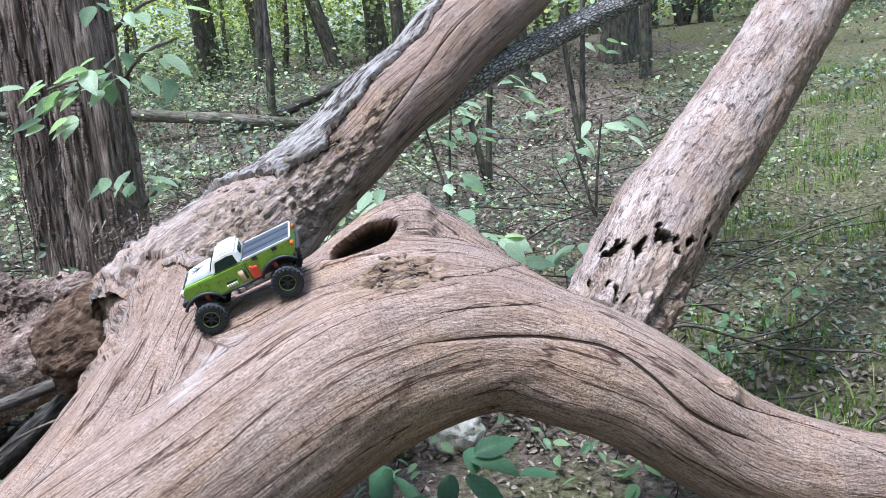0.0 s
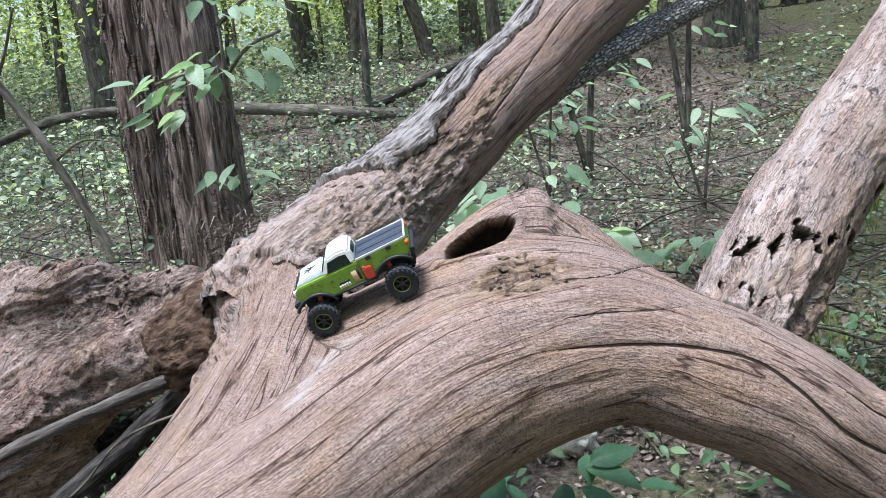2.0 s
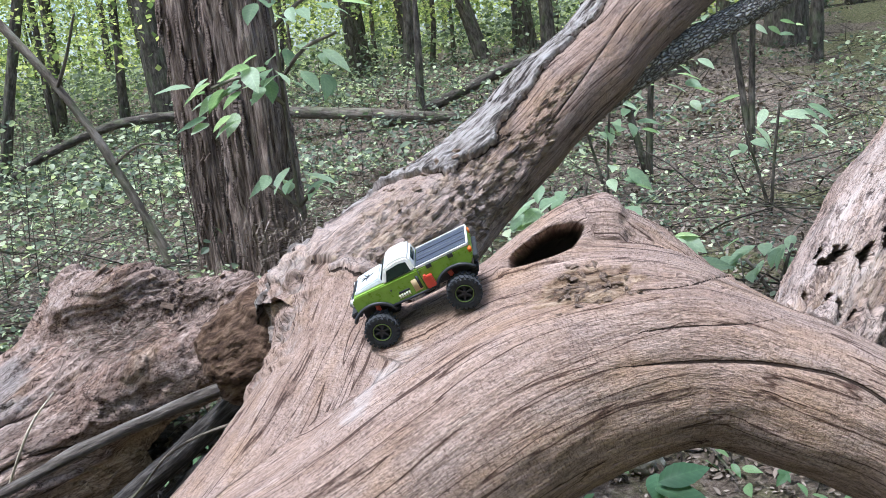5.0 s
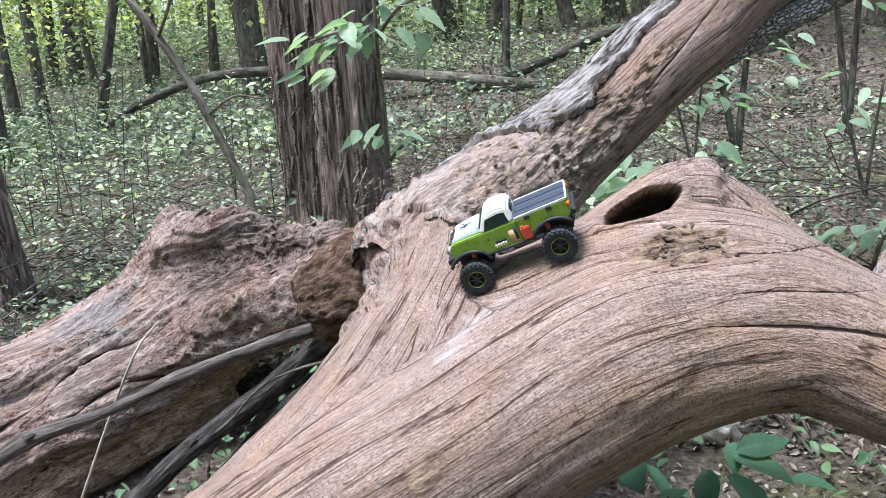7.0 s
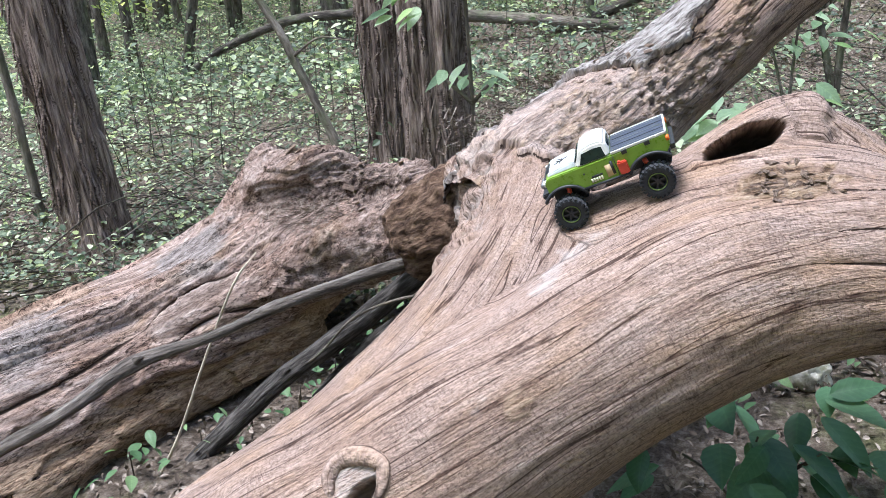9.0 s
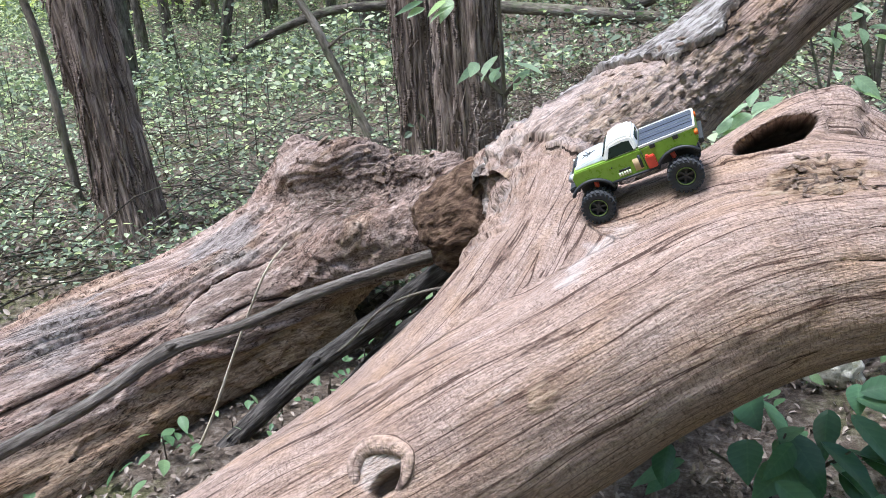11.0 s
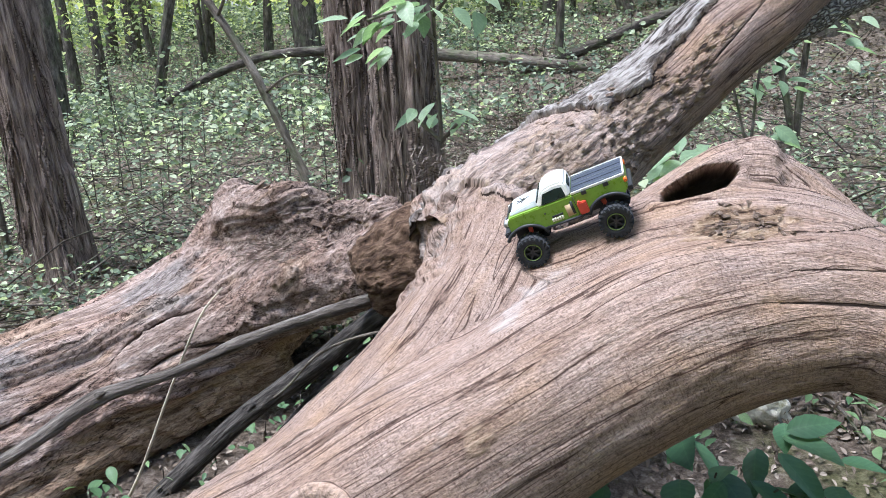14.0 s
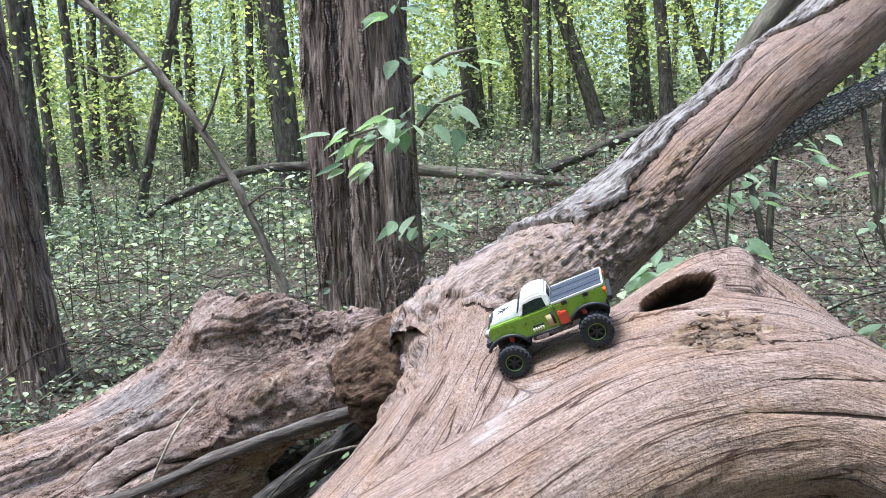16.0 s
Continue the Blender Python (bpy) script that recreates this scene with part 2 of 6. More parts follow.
    speck = scaled_noise(n, l, v, (150, 260, 260), 1.0, 3, 0.7)
    c = mixed(n, l, c, ramp(n, l, speck, [(0.36, (0.4, 0.36, 0.34)), (0.48, (1, 1, 1)), (0.64, (1.35, 1.33, 1.3))]), 0.5, "MULTIPLY")
    sp = n.new("ShaderNodeAttribute")
    sp.attribute_name = "split"
    gap = math_node(n, l, "ABSOLUTE", math_node(n, l, "ADD", sp.outputs["Fac"], math_node(n, l, "MULTIPLY", math_node(n, l, "SUBTRACT", crumb, 0.5), 2.0)))
    crack = ramp(n, l, math_node(n, l, "MULTIPLY", gap, 0.5), [(0.3, (1, 1, 1)), (0.6, (0, 0, 0))])
    c = mixed(n, l, c, (0.80, 0.785, 0.775), 1.0, "MULTIPLY")
    c = mixed(n, l, c, (0.04, 0.026, 0.02), crack)
    l.new(c, b.inputs["Base Color"])
    h = math_node(n, l, "ADD", math_node(n, l, "MULTIPLY", fibre, 0.8), streak)
    h = math_node(n, l, "ADD", h, math_node(n, l, "MULTIPLY", math_node(n, l, "MULTIPLY", crumb, dark), 3.0))
    h = math_node(n, l, "ADD", h, math_node(n, l, "MULTIPLY", shelf, 2.4))
    h = math_node(n, l, "SUBTRACT", h, crack)
    bumped(n, l, b, h, 0.8, 0.008)
    return m


LOGWOOD = log_material()


def bark_material(name, dark, mid, light, along=5.0, across=40.0, moss=0.0):
    """Stringy bark of a standing trunk; the mesh carries its own straightened coordinates."""
    m, n, l, b = node_material(name, 0.9, 0.1)
    g = n.new("ShaderNodeAttribute")
    g.attribute_name = "grain"
    v = g.outputs["Vector"]
    strip = scaled_noise(n, l, v, (along, across, across), 1.0, 6, 0.7)
    big = scaled_noise(n, l, v, (1.2, 5, 5), 1.0, 3, 0.6)
    c = ramp(n, l, strip, [(0.34, dark), (0.5, mid), (0.68, light)])
    tone = ramp(n, l, big, [(0.3, (0.6, 0.58, 0.56)), (0.7, (1.2, 1.15, 1.1))])
    c = mixed(n, l, c, tone, 0.8, "MULTIPLY")
    if moss:
        spot = ramp(n, l, scaled_noise(n, l, v, (6, 12, 12), 1.0, 4, 0.6), [(0.5, (0, 0, 0)), (0.65, (1, 1, 1))])
        c = mixed(n, l, c, (0.13, 0.16, 0.08), math_node(n, l, "MULTIPLY", spot, moss))
    l.new(c, b.inputs["Base Color"])
    bumped(n, l, b, strip, 1.0, 0.025)
    return m


CEDAR = bark_material("cedar_bark", (0.045, 0.032, 0.026), (0.255, 0.195, 0.167), (0.53, 0.44, 0.385), 7.0, 110.0)
BARK = bark_material("dark_bark", (0.035, 0.03, 0.026), (0.10, 0.086, 0.074), (0.22, 0.195, 0.17), 9.0, 30.0, 0.4)
GREYBARK = bark_material("grey_bark", (0.06, 0.05, 0.042), (0.17, 0.145, 0.12), (0.3, 0.27, 0.23), 8.0, 30.0, 0.4)



def ridged_material():
    """Deeply furrowed bark: a net of pale ridges between dark clefts."""
    m, n, l, b = node_material("ridged_bark", 0.9, 0.1)
    g = n.new("ShaderNodeAttribute")
    g.attribute_name = "grain"
    warp = n.new("ShaderNodeVectorMath")
    warp.operation = "MULTIPLY_ADD"
    l.new(g.outputs["Vector"], warp.inputs[0])
    warp.inputs[1].default_value = (42, 120, 120)
    wob = n.new("ShaderNodeTexNoise")
    wob.inputs["Scale"].default_value = 60.0
    l.new(g.outputs["Vector"], wob.inputs["Vector"])
    l.new(wob.outputs["Color"], warp.inputs[2])
    cell = n.new("ShaderNodeTexVoronoi")
    cell.feature = "DISTANCE_TO_EDGE"
    cell.inputs["Scale"].default_value = 1.0
    l.new(warp.outputs[0], cell.inputs["Vector"])
    grain = scaled_noise(n, l, g.outputs["Vector"], (60, 160, 160), 1.0, 5, 0.7)
    c = ramp(n, l, cell.outputs["Distance"], [(0.0, (0.07, 0.06, 0.053)), (0.1, (0.30, 0.28, 0.26)), (0.28, (0.58, 0.555, 0.525))])
    c = mixed(n, l, c, ramp(n, l, grain, [(0.35, (0.6, 0.58, 0.56)), (0.65, (1.25, 1.22, 1.2))]), 0.8, "MULTIPLY")
    l.new(c, b.inputs["Base Color"])
    bumped(n, l, b, math_node(n, l, "MINIMUM", cell.outputs["Distance"], 0.3), 1.0, 0.03)
    return m


RIDGED = ridged_material()
STICK = bark_material("stick_bark", (0.025, 0.022, 0.02), (0.085, 0.077, 0.072), (0.24, 0.22, 0.205), 16.0, 130.0)


def leaf_material(name, c0, c1, c2, through_light=0.35, rough=0.45, single=False):
    """Thin leaves that let light through; each leaf has its own tone, single ones also side veins and blotches."""
    m, n, l, b = node_material(name, rough, 0.22)
    geo = n.new("ShaderNodeObjectInfo" if single else "ShaderNodeNewGeometry")
    c = ramp(n, l, geo.outputs["Random" if single else "Random Per Island"], [(0.0, c0), (0.5, c1), (1.0, c2)])
    if single:
        tc = n.new("ShaderNodeTexCoord")
        sx = n.new("ShaderNodeSeparateXYZ")
        l.new(tc.outputs["Object"], sx.inputs[0])
        off = math_node(n, l, "ABSOLUTE", sx.outputs[1])
        rib = math_node(n, l, "FRACT", math_node(n, l, "MULTIPLY", math_node(n, l, "SUBTRACT", sx.outputs[0], math_node(n, l, "MULTIPLY", off, 0.8)), 7.0))
        vein = ramp(n, l, rib, [(0.0, (1.25, 1.22, 1.2)), (0.1, (0.92, 0.92, 0.92)), (0.6, (1.02, 1.02, 1.02)), (1.0, (1.2, 1.18, 1.15))])
        mid = ramp(n, l, off, [(0.008, (1.3, 1.28, 1.2)), (0.022, (1, 1, 1))])
        spot = ramp(n, l, scaled_noise(n, l, tc.outputs["Object"], (5, 5, 5), 1.0, 4, 0.7), [(0.3, (0.72, 0.74, 0.7)), (0.7, (1.2, 1.16, 1.1))])
        for k in (vein, mid, spot):
            c = mixed(n, l, c, k, 0.45, "MULTIPLY")
    l.new(c, b.inputs["Base Color"])
    t = n.new("ShaderNodeBsdfTranslucent")
    bright = mixed(n, l, c, (1.38, 1.44, 0.95), 1.0, "MULTIPLY")
    l.new(bright, t.inputs["Color"])
    mix = n.new("ShaderNodeMixShader")
    mix.inputs[0].default_value = through_light
    l.new(b.outputs[0], mix.inputs[1])
    l.new(t.outputs[0], mix.inputs[2])
    l.new(mix.outputs[0], n["Material Output"].inputs["Surface"])
    return m


# brightest tones of the first two stand in for sun-flecked leaves
FOLIAGE = leaf_material("canopy_leaf", (0.09, 0.13, 0.055), (0.26, 0.31, 0.13), (0.64, 0.64, 0.28), 0.6, 0.4)
UNDER = leaf_material("undergrowth_leaf", (0.06, 0.083, 0.055), (0.18, 0.22, 0.15), (0.58, 0.62, 0.42), 0.4, 0.5)
SEEDLING = leaf_material("seedling_leaf", (0.065, 0.125, 0.06), (0.115, 0.195, 0.095), (0.20, 0.29, 0.145), 0.4, 0.4, True)
BROAD = leaf_material("sapling_leaf", (0.17, 0.25, 0.15), (0.27, 0.36, 0.24), (0.43, 0.52, 0.37), 0.5, 0.4, True)
DARKLEAF = leaf_material("dark_leaf", (0.055, 0.12, 0.065), (0.095, 0.19, 0.10), (0.145, 0.26, 0.14), 0.3, 0.32, True)
LITTER = leaf_material("dead_leaf", (0.06, 0.045, 0.035), (0.165, 0.127, 0.10), (0.33, 0.275, 0.23), 0.08, 0.85)
HEART = bark_material("rotten_heartwood", (0.02, 0.012, 0.009), (0.125, 0.08, 0.055), (0.30, 0.21, 0.15), 26.0, 60.0)
STRAW = bark_material("dry_straw", (0.42, 0.36, 0.27), (0.6, 0.53, 0.42), (0.7, 0.63, 0.52))
HERB = leaf_material("low_herb", (0.04, 0.058, 0.042), (0.115, 0.145, 0.105), (0.33, 0.37, 0.26), 0.3, 0.5)
GRASS = leaf_material("grass_blade", (0.08, 0.13, 0.03), (0.13, 0.19, 0.045), (0.22, 0.27, 0.07), 0.3, 0.5)


def catmull(points, step):
    """Points (x, y, z, r) joined by a smooth curve, sampled about every step metres."""
    p = np.array(points, dtype=float)
    p = np.vstack([2 * p[0] - p[1], p, 2 * p[-1] - p[-2]])
    out = []
    for i in range(1, len(p) - 2):
        k = max(2, int(np.linalg.norm(p[i + 1, :3] - p[i, :3]) / step))
        for t in np.arange(k) / k:
            a, b, c, d = p[i - 1], p[i], p[i + 1], p[i + 2]
            out.append(0.5 * (2 * b + (c - a) * t + (2 * a - 5 * b + 4 * c - d) * t * t + (3 * b - a - 3 * c + d) * t ** 3))
    out.append(p[-2])
    return np.array(out)


def frames(axis):
    """Tangents, two normals that do not twist, and the length along the axis."""
    t = np.gradient(axis[:, :3], axis=0)
    t /= np.linalg.norm(t, axis=1)[:, None]
    side = np.cross(t[0], (0, 0, 1.0))
    if np.linalg.norm(side) < 0.2:
        side = np.cross(t[0], (0, 1.0, 0))
    n1 = []
    for k in t:
        side = side - k * side.dot(k)
        side = side / np.linalg.norm(side)
        n1.append(side)
    n1 = np.array(n1)
    n2 = np.cross(t, n1)
    s = np.concatenate([[0], np.cumsum(np.linalg.norm(np.diff(axis[:, :3], axis=0), axis=1))])
    return t, n1, n2, s


def tube(points, step, segs, relief=None):
    """Vertices, quads and straightened coordinates of a closed limb. relief(s, angle, local) gives its roughness in metres."""
    axis = catmull(points, step)
    t, n1, n2, s = frames(axis)
    m, a = len(axis), np.arange(segs) / segs * 2 * math.pi
    ca, sa = np.cos(a)[None, :, None], np.sin(a)[None, :, None]
    r = np.repeat(axis[:, 3][:, None], segs, 1)
    ss, aa = np.repeat(s[:, None], segs, 1), np.repeat(a[None], m, 0)
    local = np.stack([ss, r * np.cos(aa), r * np.sin(aa)], 2)
    if relief:
        r = r + relief(ss.ravel(), aa.ravel(), local.reshape(-1, 3)).reshape(r.shape)
    v = axis[:, None, :3] + r[:, :, None] * (ca * n1[:, None] + sa * n2[:, None])
    i, j = np.meshgrid(np.arange(m - 1), np.arange(segs), indexing="ij")
    q = np.stack([i * segs + j, i * segs + (j + 1) % segs, (i + 1) * segs + (j + 1) % segs, (i + 1) * segs + j], 2).reshape(-1, 4)
    v, g = v.reshape(-1, 3), local.reshape(-1, 3)
    ends = []
    for row, centre in ((0, axis[0]), (m - 1, axis[-1])):
        k = len(v)
        v, g = np.vstack([v, centre[:3]]), np.vstack([g, (s[min(row, m - 1)], 0, 0)])
        ring = row * segs + np.arange(0, segs)
        nxt = row * segs + (np.arange(0, segs) + 1) % segs
        cap = np.stack([ring, np.full(segs, k), np.full(segs, k), nxt], 1) if row == 0 else np.stack([nxt, np.full(segs, k), np.full(segs, k), ring], 1)
        ends.append(cap)
    return v, q, g, [c[:, [0, 1, 3]] for c in ends]


def with_grain(me, grain, wear=None, split=None):
    """Stores straightened coordinates, the masks (bark, rot, darkening with painted shade, bleach) and the distance
    across cracks and painted edge shade on a mesh.
    """
    at = me.attributes.new("grain", "FLOAT_VECTOR", "POINT")
    at.data.foreach_set("vector", np.asarray(grain, dtype=np.float32).ravel())
    if wear is not None:
        w = me.attributes.new("wear", "FLOAT_COLOR", "POINT")
        w.data.foreach_set("color", np.asarray(wear, dtype=np.float32).ravel())
        c = me.attributes.new("split", "FLOAT", "POINT")
        c.data.foreach_set("value", np.asarray(split if split is not None else np.full(len(grain), 20.0), dtype=np.float32))
    return me


def limb_mesh(name, points, material, step=0.03, segs=14, relief=None):
    v, q, g, ends = tube(points, step, segs, relief)
    tri = np.vstack(ends)
    f = np.vstack([np.stack([q[:, 0], q[:, 1], q[:, 2]], 1), np.stack([q[:, 0], q[:, 2], q[:, 3]], 1), tri])
    return with_grain(mesh_of(name, v, f, material), g)


def knobbly(size, freq, seed=0, stretch=0.3):
    return lambda s, a, p: size * fbm(p * np.array([freq * stretch, freq, freq]), 3, seed)


# ---- ground ----
def ground_z(x, y):
    x, y = np.asarray(x, dtype=float), np.asarray(y, dtype=float)
    rise = 0.095 * np.clip(y - 2.0, 0, 10) + 0.05 * np.clip(y - 12.0, 0, 60)
    side = 0.035 * np.clip(x, -8, 8) * smooth(2.0, 6.0, y)
    p = np.stack([x.ravel(), y.ravel(), 0 * x.ravel()], 1)
    bump = (0.05 * fbm(p * 0.35, 2, 3) + 0.012 * fbm(p * 2.2, 3, 5)).reshape(x.shape)
    return 0.035 + rise + side + bump * np.clip(np.hypot(x, y) / 4, 0.4, 3)


def ground_material():
    m, n, l, b = node_material("forest_floor", 0.95, 0.1)
    geo = n.new("ShaderNodeNewGeometry")
    v = geo.outputs["Position"]
    small = scaled_noise(n, l, v, (42, 42, 42), 1.0, 8, 0.8)
    big = scaled_noise(n, l, v, (1.6, 1.6, 1.6), 1.0, 7, 0.72)
    c = ramp(n, l, small, [(0.34, (0.045, 0.034, 0.027)), (0.5, (0.17, 0.13, 0.10)), (0.64, (0.36, 0.30, 0.25))])
    sx = n.new("ShaderNodeSeparateXYZ")
    l.new(v, sx.inputs[0])
    glade = math_node(n, l, "MULTIPLY", math_node(n, l, "SUBTRACT", math_node(n, l, "ADD", sx.outputs[0], 0.3), math_node(n, l, "MULTIPLY", sx.outputs[1], 0.28)), 0.14)
    glade = math_node(n, l, "MINIMUM", math_node(n, l, "MAXIMUM", glade, -0.06), 0.10)
    moss = ramp(n, l, math_node(n, l, "ADD", big, glade), [(0.48, (0, 0, 0)), (0.56, (1, 1, 1))])
    green = ramp(n, l, small, [(0.36, (0.035, 0.05, 0.016)), (0.62, (0.2, 0.215, 0.065))])
    c = mixed(n, l, c, green, math_node(n, l, "MULTIPLY", moss, 0.55))
    l.new(c, b.inputs["Base Color"])
    bumped(n, l, b, small, 1.0, 0.03)
    return m


def build_ground():
    near = np.concatenate([np.linspace(-7, 7, 281)])
    xs = np.concatenate([[-300, -120, -60, -35, -22, -15, -10.5, -8.5], near, [8.5, 10.5, 15, 22, 35, 60, 120, 300]])
    ys = np.concatenate([[-300, -80, -30, -12, -6, -3.5, -2.5], np.linspace(-2, 9, 221), [9.5, 10, 11, 12, 13.5, 15, 17, 20, 24, 29, 36, 45, 60, 90, 150, 300]])
    x, y = np.meshgrid(xs, ys)
    v = np.stack([x, y, ground_z(x, y)], 2).reshape(-1, 3)
    i, j = np.meshgrid(np.arange(len(ys) - 1), np.arange(len(xs) - 1), indexing="ij")
    w = len(xs)
    q = np.stack([i * w + j, i * w + j + 1, (i + 1) * w + j + 1, (i + 1) * w + j], 2).reshape(-1, 4)
    tagged(new("ground", mesh_of("ground", v, q, ground_material())), "brown forest floor of soil, litter and moss", "ground", kind="structure")


build_ground()

# ---- the fallen tree ----
TRUNK = [(-1.55, 0.62, -0.10, 0.165), (-1.15, 0.775, 0.06, 0.158), (-0.85, 0.91, 0.213, 0.150), (-0.625, 1.015, 0.336, 0.145), (-0.39, 1.13, 0.464, 0.140),
         (-0.18, 1.235, 0.569, 0.130), (0.042, 1.298, 0.606, 0.114), (0.192, 1.28, 0.565, 0.101), (0.298, 1.26, 0.513, 0.095),
         (0.423, 1.25, 0.411, 0.088), (0.533, 1.25, 0.357, 0.086), (0.677, 1.25, 0.318, 0.079), (0.95, 1.25, 0.24, 0.07), (1.5, 1.28, 0.02, 0.06)]
UPPER = [(-0.57, 1.48, 0.60, 0.11), (-0.515, 1.57, 0.648, 0.120), (-0.452, 1.664, 0.688, 0.114), (-0.382, 1.783, 0.732, 0.107), (-0.310, 1.885, 0.785, 0.102), (-0.210, 2.018, 0.860, 0.102),
         (-0.123, 2.135, 0.940, 0.104), (-0.017, 2.273, 1.010, 0.105), (0.081, 2.397, 1.100, 0.106), (0.28, 2.645, 1.245, 0.107), (0.561, 2.95, 1.474, 0.105), (1.1, 3.5, 1.9, 0.09), (1.115, 3.515, 1.91, 0.02)]
SIDE = [(0.20, 1.42, 0.50, 0.07), (0.277, 1.50, 0.52, 0.094), (0.348, 1.60, 0.570, 0.106), (0.478, 1.78, 0.671, 0.113), (0.684, 2.05, 0.793, 0.113), (1.06, 2.50, 1.059, 0.113), (1.452, 2.90, 1.366, 0.11), (2.1, 3.55, 1.86, 0.10)]
HUMP = [(-0.33, 1.36, 0.60, 0.10), (-0.20, 1.45, 0.665, 0.078), (-0.12, 1.475, 0.722, 0.070), (-0.045, 1.49, 0.752, 0.070), (0.03, 1.475, 0.70, 0.072), (0.14, 1.44, 0.612, 0.068), (0.25, 1.45, 0.53, 0.07)]
SADDLE = [(-0.40, 1.36, 0.555, 0.112), (-0.30, 1.33, 0.585, 0.116), (-0.20, 1.36, 0.622, 0.113), (-0.08, 1.37, 0.648, 0.110), (0.05, 1.37, 0.632, 0.102), (0.18, 1.36, 0.567, 0.086), (0.28, 1.40, 0.51, 0.07)]
WEB = [(-0.30, 1.22, 0.515, 0.120), (-0.40, 1.33, 0.545, 0.124), (-0.46, 1.43, 0.588, 0.126), (-0.505, 1.53, 0.630, 0.118), (-0.53, 1.60, 0.645, 0.10)]
GUSSET = [(-0.80, 0.97, 0.275, 0.11), (-0.655, 1.07, 0.375, 0.115), (-0.56, 1.18, 0.455, 0.115), (-0.505, 1.30, 0.525, 0.115), (-0.48, 1.42, 0.580, 0.115)]
STUB = [(-0.49, 1.62, 0.655, 0.095), (-0.60, 1.615, 0.625, 0.104), (-0.70, 1.585, 0.570, 0.096), (-0.778, 1.56, 0.535, 0.082)]
PLUG = [(-0.53, 1.55, 0.655, 0.095), (-0.585, 1.565, 0.655, 0.088), (-0.615, 1.575, 0.655, 0.065)]
FORK_GRAIN = [(-0.84, 0.95, 0.25, 0.12), (-0.64, 1.09, 0.39, 0.12), (-0.54, 1.25, 0.49, 0.12), (-0.50, 1.42, 0.58, 0.12), (-0.49, 1.58, 0.67, 0.12), (-0.49, 1.75, 0.75, 0.12)]
BOUGHS = [TRUNK, SIDE, HUMP, STUB, SADDLE, WEB, GUSSET, PLUG]
BOUGH_KIND = np.array([0, 2, 3, 4, 5, 6, 7, 8])


def mesh_arrays(me):
    v, n = np.empty(len(me.vertices) * 3), np.empty(len(me.loops), dtype=np.int64)
    me.vertices.foreach_get("co", v)
    me.loops.foreach_get("vertex_index", n)
    return v.reshape(-1, 3), n.reshape(-1, 4)


def modified(v, f, voxel):
    """The quads of one skin round closed, crossing meshes."""
    me = mesh_of("skin", v, f)
    ob = new("skin", me)
    mod = ob.modifiers.new("skin", "REMESH")
    mod.mode, mod.voxel_size = "VOXEL", voxel
    out = mesh_arrays(ob.evaluated_get(bpy.context.evaluated_depsgraph_get()).to_mesh())
    bpy.data.objects.remove(ob)
    bpy.data.meshes.remove(me)
    return out


def union(limbs, voxel, rounds):
    """One skin over several limbs, with softened joins, then made finer."""
    vs, fs, base = [], [], 0
    for pts in limbs:
        v, q, g, ends = tube(pts, 0.03, 40)
        fs += [np.vstack([np.stack([q[:, 0], q[:, 1], q[:, 2]], 1), np.stack([q[:, 0], q[:, 2], q[:, 3]], 1), np.vstack(ends)]) + base]
        vs.append(v)
        base += len(v)
    v, q = modified(np.vstack(vs), np.vstack(fs), voxel)
    pairs = np.vstack([q[:, [0, 1]], q[:, [1, 2]], q[:, [2, 3]], q[:, [3, 0]]])
    count = np.bincount(pairs[:, 0], minlength=len(v)) + np.bincount(pairs[:, 1], minlength=len(v))
    for _ in range(rounds):
        s = np.stack([np.bincount(pairs[:, 0], v[pairs[:, 1], k], len(v)) + np.bincount(pairs[:, 1], v[pairs[:, 0], k], len(v)) for k in range(3)], 1)
        v = 0.4 * v + 0.6 * s / count[:, None]
    v = v + normals_of(v, q) * 0.004
    # each quad into four, with the new points eased towards the old surface's curve
    e = np.sort(np.vstack([q[:, [0, 1]], q[:, [1, 2]], q[:, [2, 3]], q[:, [3, 0]]]), 1)
    code, inv = np.unique(e[:, 0] * len(v) + e[:, 1], return_inverse=True)
    a, b = code // len(v), code % len(v)
    n = normals_of(v, q)
    bulge = 0.125 * ((v[b] - v[a]) * (n[b] - n[a])).sum(1)
    mid = (v[a] + v[b]) / 2 + bulge[:, None] * (n[a] + n[b]) / 2
    m = len(q)
    k = inv.reshape(4, m) + len(v)
    face = mid[k - len(v)].mean(0)
    c = len(v) + len(mid) + np.arange(m)
    fine = np.vstack([np.stack([q[:, 0], k[0], c, k[3]], 1), np.stack([k[0], q[:, 1], k[1], c], 1), np.stack([c, k[1], q[:, 2], k[2]], 1), np.stack([k[3], c, k[2], q[:, 3]], 1)])
    return np.vstack([v, mid, face]), fine


def normals_of(v, q):
    n = np.cross(v[q[:, 2]] - v[q[:, 0]], v[q[:, 3]] - v[q[:, 1]])
    out = np.stack([np.bincount(q.ravel(), np.repeat(n[:, k], 4), len(v)) for k in range(3)], 1)
    return out / np.maximum(np.linalg.norm(out, axis=1)[:, None], 1e-12)


